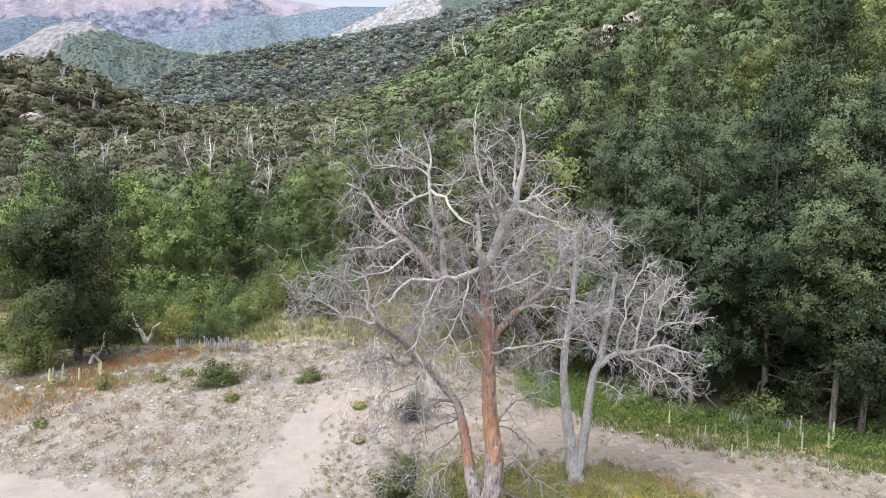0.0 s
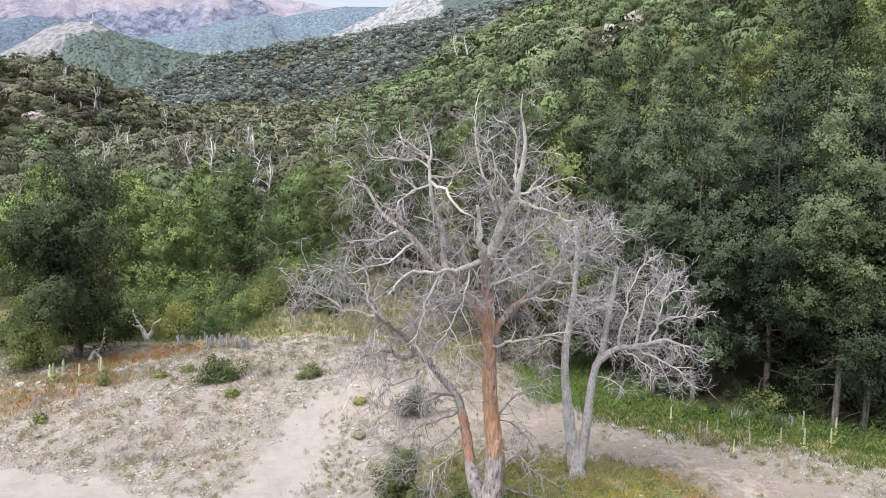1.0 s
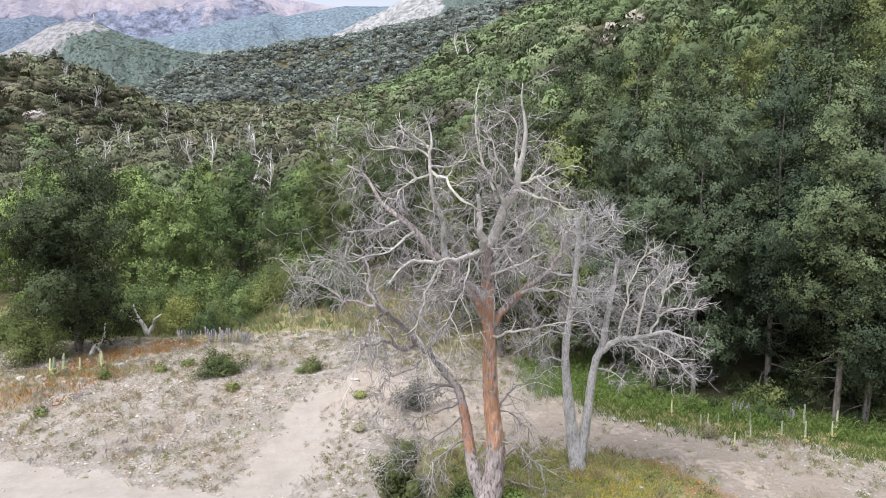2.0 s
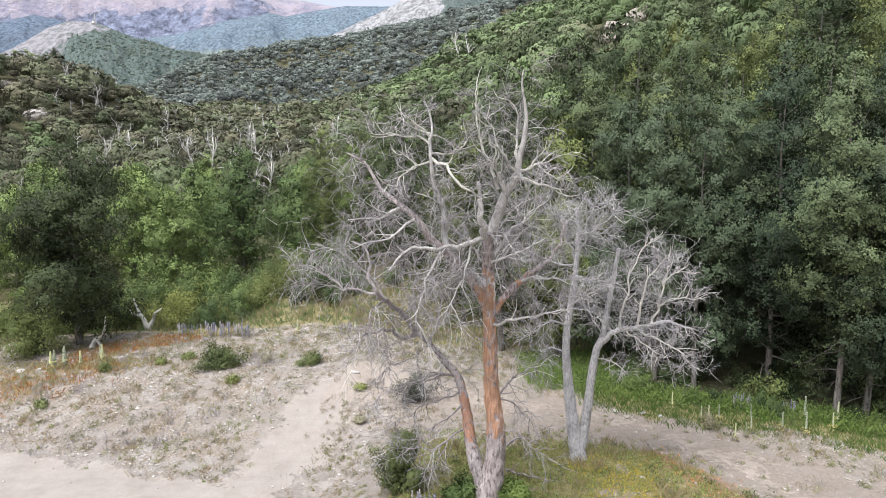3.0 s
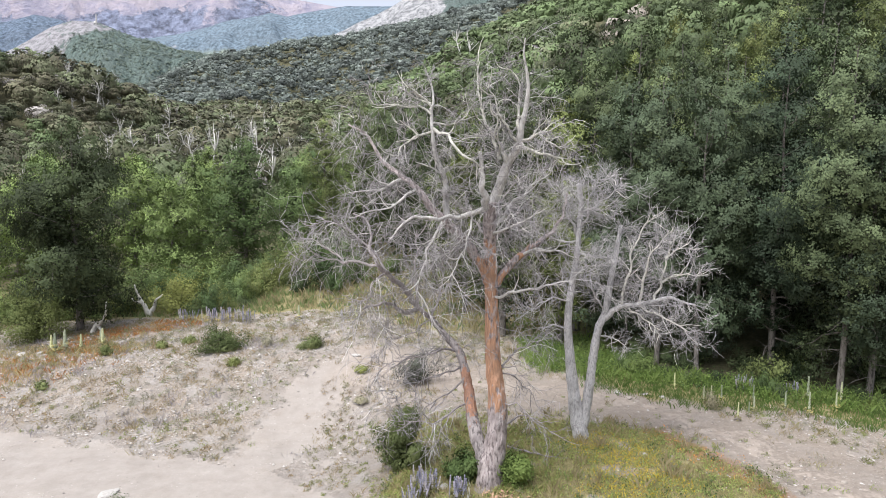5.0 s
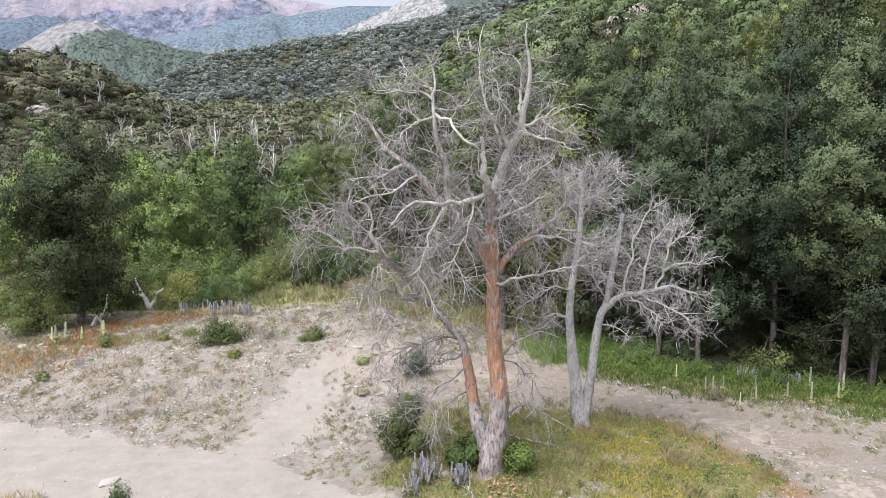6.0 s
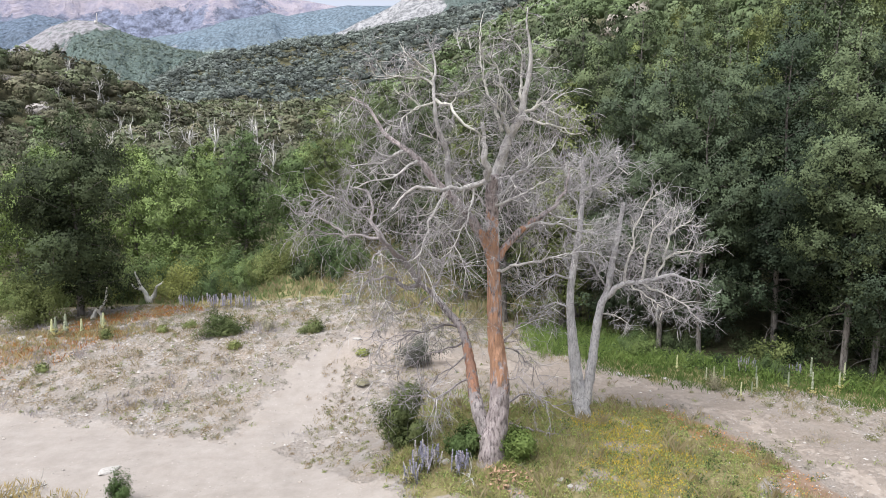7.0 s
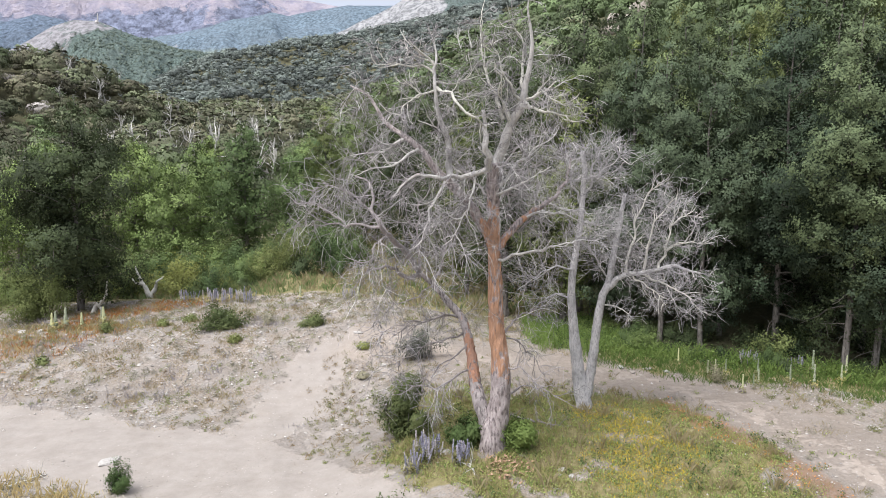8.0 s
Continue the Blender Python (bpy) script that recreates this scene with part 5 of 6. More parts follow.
for i in range(52):
    x, y = rng.uniform(-29, -7), rng.uniform(38.6, 49)
    if x > -10.5 - 0.5 * (44 - y) or near_line(x, y, (-16.4, 38.2), (-17.6, 36)) < 1.6 or x < -0.62 * y - 1:
        continue
    m = pose(x, y, z_at(x, y) - 0.05, 0, 0, rng.uniform(0, 360))
    copy_thing((b1, b2, b3)[i % 3], m).matrix_basis = m @ Matrix.Scale(rng.uniform(0.6, 1.15), 4)
for i in range(34):
    x, y = rng.uniform(-28, -11.5), rng.uniform(36.9, 40.5)
    if x > -14 and y < 38 or near_line(x, y, (-16.4, 38.2), (-17.6, 36)) < 1.3 or x < -0.66 * y - 1:
        continue
    m = pose(x, y, z_at(x, y) - 0.05, 0, 0, rng.uniform(0, 360))
    copy_thing((b1, b3, b2)[i % 3], m).matrix_basis = m @ Matrix.Scale(rng.uniform(0.45, 0.85), 4)
for i in range(16):
    x = rng.uniform(7.5, 19)
    y = 31.3 - 0.446 * (x - 6.74) + rng.uniform(-0.5, 1.5)
    m = pose(x, y, z_at(x, y) - 0.05, 0, 0, rng.uniform(0, 360))
    copy_thing(b3, m).matrix_basis = m @ Matrix.Scale(rng.uniform(0.55, 0.95), 4)
for x, y, s in [(-16.5, 44, 0.9), (-14.5, 48, 1.25), (-11, 50.5, 1.2), (-19.8, 45.5, 1.1), (-17.5, 50, 1.3), (-6.8, 42, 0.55), (-8.4, 47, 0.7), (-3.5, 46, 0.6)]:
    m = pose(x, y, z_at(x, y) - 0.05, 0, 0, 90 * x)
    copy_thing(b2, m).matrix_basis = m @ Matrix.Scale(s, 4)
for i in range(12):
    x = rng.uniform(6.2, 16.5)
    y = 29.4 - 0.446 * (x - 6.74) + rng.uniform(-0.7, 1.2)
    m = pose(x, y, z_at(x, y) - 0.05, 0, 0, rng.uniform(0, 360))
    copy_thing((b2, b3)[i % 2], m).matrix_basis = m @ Matrix.Scale(rng.uniform(0.3, 0.48), 4)


# ---- standing dead trees in the valley ----
def snag(at_place, height, seed, label, material=SNAG):
    rng = np.random.default_rng(seed)
    ob = thing("snag", at_place, label, "dead tree", "valley snags")
    ln = sprig((0, 0, -0.3), (0, 0, 1), height, rng, 0.35, 6)
    t = Tubes()
    t.add(ln, 0.24, 0.07, 5, 0.1, rng)
    part_of("trunk", t.mesh("trunk", material), ob)
    b = Tubes()
    for _ in range(11):
        i = rng.integers(2, 6)
        p = ln[i] + (ln[min(i + 1, 6)] - ln[i]) * rng.random()
        az = rng.uniform(0, 6.283)
        br = sprig(p, (math.cos(az), math.sin(az), 0.7), rng.uniform(0.25, 0.5) * height * (1.15 - i / 8), rng, 0.08, 4)
        b.add(br, 0.085, 0.03, 3)
        for _ in range(2):
            b.add(sprig(br[rng.integers(1, 4)], rng.normal(0, 1, 3) + np.array((0, 0, 0.6)), rng.uniform(0.5, 1.3), rng, 0.05, 3), 0.03, 0.012, 3)
    part_of("branchwork", b.mesh("branchwork", material), ob, "", "stuff")
    return ob


def on(x, y):
    return (x, y, z_at(x, y))


s1 = snag(on(-43.5, 172), 9.5, 401, "bleached standing dead tree among the valley woods")
s2 = snag(on(-118, 223), 10.5, 402, "bleached standing dead tree among the valley woods")
s3 = snag(on(-36, 168), 7.5, 403, "bleached standing dead tree among the valley woods")
rng = np.random.default_rng(404)
for i in range(96):
    y = rng.uniform(105, 330)
    x = y * rng.uniform(-0.56, -0.12)
    m = pose(x, y, z_at(x, y), rng.normal(0, 5), rng.normal(0, 5), rng.uniform(0, 360))
    copy_thing((s1, s2, s3)[i % 3], m).matrix_basis = m @ Matrix.Scale(rng.uniform(0.7, 1.15), 4)
for x, y, k, s in [(6.5, 290, 1, 1.6), (9.4, 292, 0, 1.55), (-31, 58, 2, 1.15), (-34.5, 60, 0, 0.9), (-33, 96, 2, 0.9), (-29, 104, 0, 0.9), (-25.5, 96, 1, 0.8), (-60, 205, 1, 1.0), (-66, 215, 0, 1.0)] + [(-0.315 * y + 4.4 * i, y, i % 3, 1.1) for i, y in enumerate((418, 432, 412, 441, 425, 436, 415, 428))]:
    m = pose(x, y, z_at(x, y), 0, 0, 40 * x)
    copy_thing((s1, s2, s3)[k], m).matrix_basis = m @ Matrix.Scale(s, 4)


def stump(place, seed, label, *lines):
    """A bleached dead stump of a few bare arms."""
    rng = np.random.default_rng(seed)
    ob = thing("dead_stump", place, label, "dead branch")
    for r0, pts in lines:
        t = Tubes()
        t.add(curved(pts, 0.12, rng, 0.012), r0 * 1.5, 0.035, 7, 0.12, rng)
        part_of("arm", t.mesh("arm", PALE), ob)
    return ob


stump(on(-16.4, 38.2), 411, "bleached forked dead stump on the mound's crest",
      (0.12, [(0, 0, -0.2), (-0.25, 0, 0.5), (-0.6, 0.1, 1.0), (-0.85, 0.1, 1.75)]), (0.10, [(-0.05, 0, 0.1), (0.2, 0.1, 0.55), (0.35, 0, 0.9), (0.7, 0.1, 1.2)]), (0.06, [(-0.4, 0, 0.75), (-0.75, -0.1, 0.85), (-1.0, -0.1, 1.1)]))
stump(on(-17.6, 34.2), 412, "crooked bleached dead branch beside the dark tree",
      (0.09, [(0, 0, -0.2), (0.15, 0, 0.4), (0.5, 0, 0.65), (0.75, 0, 1.1), (0.8, 0, 1.65)]), (0.06, [(0.3, 0, 0.5), (0.5, 0, 0.2), (0.55, 0, 0.0)]))

# ---- poles, mast and hut ----
def post(name, place, height, r, label, category, arm=0.0):
    ob = thing(name, place, label, category)
    t = Tubes()
    t.add([(0, 0, -0.4), (0.03, 0, height * 0.5), (0, 0, height)], r, r * 0.75, 8)
    part_of("pole", t.mesh("pole", DULL), ob)
    if arm:
        c = Tubes()
        c.add([(-arm, 0.0, height - 0.35), (0, -0.1, height - 0.33), (arm, 0, height - 0.35)], r * 0.6, r * 0.6, 5)
        part_of("crossarm", c.mesh("crossarm", DULL), ob)
    return ob


post("utility_pole", on(-75.5, 175), 8.0, 0.13, "grey wooden utility pole among the woods", "pole", 0.6)
post("utility_pole", on(-72.5, 176), 8.0, 0.13, "grey wooden utility pole among the woods", "pole", 0.6)
post("utility_pole", on(-27.6, 60.5), 8.6, 0.09, "pale wooden pole beside the valley trees", "pole", 0.5)
mast = thing("mast", (-834, 1688, 352), "pale lattice mast on the rocky hill's top", "mast")
t = Tubes()
for k in range(4):
    cx, cy = (1.3, -1.3, -1.3, 1.3)[k], (1.3, 1.3, -1.3, -1.3)[k]
    t.add([(cx, cy, -3), (cx * 0.6, cy * 0.6, 10), (cx * 0.2, cy * 0.2, 22)], 0.6, 0.4, 4)
for z in (0, 5, 10, 15):
    t.add([(-1.2, -1.2, z), (1.0, -1.0, z + 4)], 0.35, 0.3, 4)
part_of("lattice", t.mesh("lattice", SNAG), mast)
t = Tubes()
t.add([(-3.4, 0, 0), (-3.4, 0, 5)], 2.6, 2.4, 8)
part_of("cabin", t.mesh("cabin", SNAG), mast)


def plain(name, c1, c2, rough, scale):
    m, n, l, b = nodes_of(name, rough, 0.3)
    l.new(ramp(n, l, tex_noise(n, l, scale, 5, 0.7), (0.3, c1), (0.7, c2)), b.inputs["Base Color"])
    return m


BOARD = plain("weathered_boards", (0.20, 0.11, 0.075), (0.36, 0.21, 0.15), 0.85, 6)
ROOF = plain("grey_roof_sheet", (0.36, 0.35, 0.37), (0.58, 0.56, 0.58), 0.5, 3)


def box(name, size, place, material, parent, bevel=0.02, turn=(0, 0, 0)):
    bm = bmesh.new()
    bmesh.ops.create_cube(bm, size=1)
    bmesh.ops.scale(bm, vec=size, verts=bm.verts)
    bmesh.ops.bevel(bm, geom=bm.edges[:], offset=bevel, segments=1, affect="EDGES")
    bmesh.ops.transform(bm, matrix=pose(*place, *turn), verts=bm.verts)
    me = bpy.data.meshes.new(name)
    bm.to_mesh(me)
    bm.free()
    me.materials.append(material)
    return part_of(name, me, parent)


hut = thing("hut", on(21.4, 35.2), "small brown board hut with a grey sheet roof", "hut", turn=-20)
hut.location.z -= 0.6
for y in (-1.3, 1.3):
    for k in range(9):
        box("board", (0.43, 0.05, 2.0), (-1.76 + 0.44 * k, y, 1.0), BOARD, hut)
for x in (-1.98, 1.98):
    for k in range(6):
        box("board", (0.05, 0.42, 2.0), (x, -1.08 + 0.43 * k, 1.0), BOARD, hut)
box("roof_sheet", (4.6, 1.75, 0.06), (0, -0.8, 2.28), ROOF, hut, 0.01, (20, 0, 0))
box("roof_sheet", (4.6, 1.75, 0.06), (0, 0.8, 2.28), ROOF, hut, 0.01, (-20, 0, 0))
box("ridge_cap", (4.62, 0.3, 0.05), (0, 0, 2.6), ROOF, hut, 0.01)


# ---- stones ----
def rock_mesh(seed, flat=0.6, sub=2):
    rng = np.random.default_rng(seed)
    v, f = ico(sub)
    cut = rng.normal(0, 1, (9, 3))
    cut /= np.linalg.norm(cut, axis=1)[:, None]
    d = v @ cut.T
    lim = rng.uniform(0.55, 0.9, 9)
    k = np.min(np.where(d > lim, lim / np.maximum(d, 1e-3), 1.0), axis=1)
    v = v * k[:, None] * np.array((1.0, rng.uniform(0.6, 0.9), flat))
    return v + rng.normal(0, 0.012, v.shape), f


WHITE = plain("pale_stone", (0.27, 0.255, 0.24), (0.46, 0.44, 0.415), 0.9, 7)
TAN = plain("tan_stone", (0.22, 0.195, 0.17), (0.38, 0.34, 0.30), 0.9, 8)
rocks = [quads("stone", *rock_mesh(500 + i, 0.5 + 0.1 * (i % 3)), m) for i, m in enumerate((WHITE, TAN, WHITE, TAN))]


def stone(x, y, r, k, label, group="loose stones"):
    ob = new("stone", rocks[k])
    ob.matrix_basis = pose(x, y, z_at(x, y) + r * 0.06, 0, 0, 137 * x + 71 * y) @ Matrix.Diagonal((1.25 * r, r, 0.62 * r, 1.0))
    return tagged(ob, label, "stone", group)


for x, y, r, k in [(-10.0, 20.1, 0.30, 0), (6.05, 20.9, 0.13, 2), (8.2, 26.1, 0.16, 0), (6.6, 26.5, 0.2, 2), (7.6, 26.4, 0.15, 0), (3.0, 17.8, 0.15, 2), (3.2, 17.6, 0.1, 0), (2.85, 17.6, 0.09, 2), (0.0, 18.9, 0.16, 0), (-0.1, 19.2, 0.1, 2),
                   (-18.9, 30.6, 0.3, 0), (-18.2, 30.8, 0.2, 2), (-3.9, 29.9, 0.2, 0), (-2.6, 27.4, 0.14, 2), (-13.0, 33.0, 0.2, 0)]:
    stone(x, y, r, k, "pale whitish stone lying on the ground")
for x, y, r, k in [(-16.0, 28.2, 0.2, 1), (-15.7, 28.9, 0.16, 3), (-16.4, 28.6, 0.14, 1), (-15.8, 26.6, 0.17, 3), (-13.3, 27.6, 0.12, 1), (-9.8, 23.4, 0.12, 3), (-4.2, 19.6, 0.1, 1), (-8.2, 18.7, 0.1, 3), (-2.4, 18.9, 0.08, 1), (6.9, 26.0, 0.18, 3),
                   (7.1, 25.7, 0.12, 1), (-12.3, 29.8, 0.15, 3), (-17.0, 26.4, 0.14, 1), (12.4, 21.0, 0.12, 3), (11.2, 19.2, 0.13, 1), (13.0, 19.6, 0.11, 3), (-11.4, 19.1, 0.1, 1), (-12.2, 18.9, 0.13, 3), (9.6, 21.8, 0.1, 1), (-14.6, 25.6, 0.13, 1)]:
    stone(x, y, r, k, "rough tan stone lying on the gravel")


def spread(seed, count, x0, x1, y0, y1, weight):
    """Random places in a field, kept by a weight between 0 and 1."""
    rng = np.random.default_rng(seed)
    x, y = rng.uniform(x0, x1, count), rng.uniform(y0, y1, count)
    keep = (rng.random(count) < weight(x, y)) & (np.abs(x) < 0.72 * y + 1)
    return x[keep], y[keep], rng


def gravel(name, label, seed, count, area, weight, lo, hi):
    x, y, rng = spread(seed, count, *area, weight)
    tv = np.array([(1, 0, 0), (0, 1, 0), (-1, 0, 0), (0, -1, 0), (0.2, 0.1, 1), (0, 0, -1.0)], dtype=float)
    tf = np.array([(0, 1, 4), (1, 2, 4), (2, 3, 4), (3, 0, 4), (1, 0, 5), (2, 1, 5), (3, 2, 5), (0, 3, 5)])
    n = len(x)
    s = lo + (hi - lo) * rng.random(n) ** 2.6
    sq = rng.uniform(0.5, 1.0, (n, 1, 3)) * np.array((1, 1, 0.7))
    a = rng.uniform(0, 6.283, n)
    v = tv[None] * (1 + rng.normal(0, 0.16, (n, len(tv), 1))) * sq
    c, d = np.cos(a)[:, None], np.sin(a)[:, None]
    v = np.stack((v[..., 0] * c - v[..., 1] * d, v[..., 0] * d + v[..., 1] * c, v[..., 2]), -1) * s[:, None, None]
    v += np.stack((x, y, land(x, y) + 0.15 * s), -1)[:, None, :]
    f = tf[None] + (np.arange(n) * len(tv))[:, None, None]
    return tagged(new(name, quads(name, v.reshape(-1, 3), f.reshape(-1, 3), STONE)), label, "gravel", kind="stuff")


def bare_ground(x, y):
    return np.clip(1 - zone_track(x, y) * 1.12, 0.0, 1) * (1 - zone_grass(x, y) * 0.9) * (1 - zone_woods(x, y)) * (1 - 0.75 * smooth(0.55, 1.0, zone_earth(x, y)))


gravel("gravel", "loose grey and tan gravel on the mound", 601, 27000, (-24, -2, 22, 37), lambda x, y: bare_ground(x, y) * (0.35 + 0.65 * (ripple(x, y, 3.1, 2) > 0)), 0.02, 0.10)
gravel("gravel_by_track", "loose grey gravel beside the right-hand track".replace("right-hand ", ""), 602, 9000, (5, 17, 15, 27), lambda x, y: bare_ground(x, y) * 0.9 + 0.05, 0.015, 0.065)
gravel("gravel_near_road", "loose gravel along the dirt road", 603, 1500, (-16, 4, 15, 24), lambda x, y: 0.12 + 0.5 * bare_ground(x, y), 0.015, 0.07)


# ---- grass, weeds and flowers ----
def tufts(name, label, category, x, y, rng, blades, height, width, material, lean=0.45, spot=0.06, lift=0.0):
    """Tufts of narrow blades, joined."""
    n = len(x)
    k = n * blades
    bx = np.repeat(x, blades) + rng.normal(0, spot, k)
    by = np.repeat(y, blades) + rng.normal(0, spot, k)
    b = np.stack((bx, by, land(bx, by) - 0.01 + lift), -1)
    h = np.repeat(height * rng.uniform(0.5, 1.35, n), blades) * rng.uniform(0.6, 1.15, k)
    a = rng.uniform(0, 6.283, k)
    u = np.stack((np.cos(a), np.sin(a), 0 * a), -1)
    d = rng.uniform(0, 6.283, k)
    out = np.stack((np.cos(d), np.sin(d), 0 * d), -1) * (lean * h * rng.random(k))[:, None]
    up = np.array((0, 0, 1.0)) * h[:, None]
    w = width * rng.uniform(0.6, 1.4, k)[:, None]
    v = np.stack((b - u * w * 0.5, b + u * w * 0.5, b + up * 0.6 + out * 0.35 + u * w * 0.35, b + up + out), 1)
    me = quads(name, v.reshape(-1, 3), np.arange(4 * k).reshape(k, 4), material)
    return tagged(new(name, me), label, category, kind="stuff")


def herbs(name, label, category, x, y, rng, per, radius, height, size, material):
    """Small leafy cushions, joined."""
    k = len(x) * per
    p = ball_points(k, rng)
    grow = np.repeat(rng.uniform(0.5, 1.4, len(x)), per)[:, None]
    nrm = p + np.array((0, 0, 0.8)) + rng.normal(0, 0.4, p.shape)
    p = np.stack((p[:, 0] * radius, p[:, 1] * radius, np.abs(p[:, 2]) * height + 0.01), -1) * grow
    bx, by = np.repeat(x, per) + p[:, 0], np.repeat(y, per) + p[:, 1]
    v, f = leaves(np.stack((bx, by, land(bx, by) + p[:, 2]), -1), nrm, size, size * 0.5, rng)
    return tagged(new(name, quads(name, v, f, material)), label, category, kind="stuff")


x, y, rng = spread(611, 9500, -4, 11, 14.5, 25, lambda x, y: zone_grass(x, y) * (1 - zone_track(x, y)) * (0.4 + 0.6 * (ripple(x, y, 1.6, 1) > -0.2)))
half = rng.random(len(x)) < 0.6
tufts("grass", "yellow-green grass round the dead trees", "grass", x[half], y[half], rng, 7, 0.17, 0.018, GRASS, 0.9, 0.10)
tufts("green_weeds", "fresh green weeds round the dead trees", "weeds", x[~half], y[~half], rng, 3, 0.15, 0.03, LUSH, 1.0, 0.11)
herbs("leafy_herbs", "low leafy herbs in the grass round the dead trees", "weeds", x, y, rng, 9, 0.15, 0.12, 0.06, LUSH)
x, y, rng = spread(631, 900, -4, 11, 14.5, 25, lambda x, y: zone_grass(x, y) * (ripple(x, y, 1.3, 6) > 0.12) * 0.9)
tufts("straw_tufts", "dry straw-coloured tufts in the grass round the dead trees", "grass", x, y, rng, 14, 0.36, 0.012, STRAW, 0.7, 0.09)
x, y, rng = spread(632, 600, -4, 11, 14.5, 25, lambda x, y: zone_grass(x, y) * (ripple(x, y, 1.5, 2) > 0.2) * 0.9)
herbs("tall_herbs", "taller dark green herbs in the grass round the dead trees", "weeds", x, y, rng, 22, 0.17, 0.32, 0.075, SHRUB)
x, y, rng = spread(633, 4600, -25, 3, 19, 37, lambda x, y: bare_ground(x, y) * (0.12 + 0.75 * (ripple(x, y, 3.4, 3) > 0.1)) * (0.35 + 0.65 * smooth(-6, -11, x)))
herbs("brown_herbs", "dry brown low plants among the stones", "weeds", x, y, rng, 26, 0.27, 0.16, 0.06, BROWN)
x, y, rng = spread(634, 260, -4.6, -1.0, 20.5, 29.5, lambda x, y: 0.25 + 0.6 * (ripple(x, y, 1.8, 2) > 0.1))
herbs("shoulder_herbs", "small green herbs on the sandy shoulder beside the path", "weeds", x, y, rng, 24, 0.17, 0.13, 0.055, GRASS)
x, y, rng = spread(635, 220, -5.2, -0.6, 20.5, 31, lambda x, y: 0.25 + 0.6 * (ripple(x, y, 2.1, 4) > 0.1))
herbs("shoulder_tufts", "small brown dry plants on the sandy shoulder", "weeds", x, y, rng, 24, 0.16, 0.12, 0.055, BROWN)
x, y, rng = spread(612, 7000, 3.5, 19, 22, 34, lambda x, y: smooth(27.7, 28.7, forest_edge(x, y)) * (1 - smooth(0.15, 0.75, zone_woods(x, y))))
tufts("tall_weeds", "tall lush green weeds along the forest edge", "weeds", x, y, rng, 3, 0.45, 0.03, VERGE, 0.7, 0.14)
herbs("leafy_weeds", "lush green leafy weeds along the forest edge", "weeds", x, y, rng, 15, 0.26, 0.5, 0.085, VERGE)
x, y, rng = spread(643, 1900, 4.5, 18, 22, 33, lambda x, y: smooth(28.0, 28.8, forest_edge(x, y) + 0.6 * ripple(x, y, 2.2, 3)) * (1 - smooth(0.2, 0.8, zone_woods(x, y))))
herbs("dark_weeds", "tall deep green leafy weeds at the forest's foot", "weeds", x, y, rng, 18, 0.28, 0.75, 0.09, HERB)
x, y, rng = spread(622, 5200, 5.5, 17, 21, 30, lambda x, y: smooth(25.6, 27.0, forest_edge(x, y) + 0.8 * ripple(x, y, 3.3, 4)) * smooth(29.2, 28.2, forest_edge(x, y)) * 0.8)
tufts("verge_weeds", "low yellow-green grass beside the tall weeds", "grass", x, y, rng, 7, 0.18, 0.02, VERGE, 0.9, 0.12)
x, y, rng = spread(613, 6500, -26, 6, 34.5, 58, lambda x, y: zone_grass(x, y) * 0.8)
straw = rng.random(len(x)) < 0.15 + 0.35 * smooth(-13, -6, x)
tufts("meadow_grass", "rough green grass behind the mound", "grass", x[~straw], y[~straw], rng, 7, 0.34, 0.045, LUSH, 0.9, 0.14)
tufts("meadow_straw", "tall straw-coloured grass behind the mound", "grass", x[straw], y[straw], rng, 9, 0.45, 0.032, STRAW, 0.7, 0.16)
x, y, rng = spread(614, 6400, -25, 14, 16, 37, lambda x, y: bare_ground(x, y) * (0.25 + 0.55 * (ripple(x, y, 2.6, 4) > 0.25)))
tufts("dry_grass", "sparse straw-coloured dry grass on the gravel", "grass", x, y, rng, 14, 0.15, 0.010, STRAW, 1.1, 0.11)
x, y, rng = spread(615, 5600, -25, 14, 16, 37, lambda x, y: bare_ground(x, y) * (0.2 + 0.6 * (ripple(x, y, 2.2, 5) > 0.3)))
herbs("low_herbs", "small grey-green herbs among the stones", "weeds", x, y, rng, 30, 0.22, 0.15, 0.06, GREYSHRUB)
x, y, rng = spread(616, 4200, -25, 14, 16, 37, lambda x, y: bare_ground(x, y) * (0.08 + 0.6 * (ripple(x, y, 2.9, 6) > 0.35) + 0.9 * smooth(30, 34, y) + 0.7 * smooth(9.5, 12, x)))
herbs("green_herbs", "small green herbs among the stones", "weeds", x, y, rng, 30, 0.24, 0.16, 0.06, GRASS)
x, y, rng = spread(621, 3300, -25, 14, 16, 37, lambda x, y: bare_ground(x, y) * (0.25 + 0.6 * (ripple(x, y, 2.4, 3) > 0.2)))
herbs("cushion_plants", "small dark green cushion plants on the gravel", "weeds", x, y, rng, 30, 0.17, 0.13, 0.055, SHRUB)
x, y, rng = spread(617, 9500, -22, 10, 15, 37, lambda x, y: zone_rust(x, y) * 0.9)
up = x < 0
tufts("sorrel", "rusty orange sorrel on the mound", "weeds", x[up], y[up], rng, 9, 0.2, 0.018, RUST, 0.8, 0.12)
herbs("sorrel_leaves", "rusty brown low sorrel leaves", "weeds", x, y, rng, 7, 0.16, 0.12, 0.06, RUST)
LAVENDER = leafy("dry_mauve_stalks", (0.27, 0.24, 0.26), (0.36, 0.325, 0.35), (0.46, 0.42, 0.44))
x, y, rng = spread(642, 2600, -22, -3, 23, 35, lambda x, y: bare_ground(x, y) * (ripple(x, y, 2.8, 1) > 0.3) * 0.8)
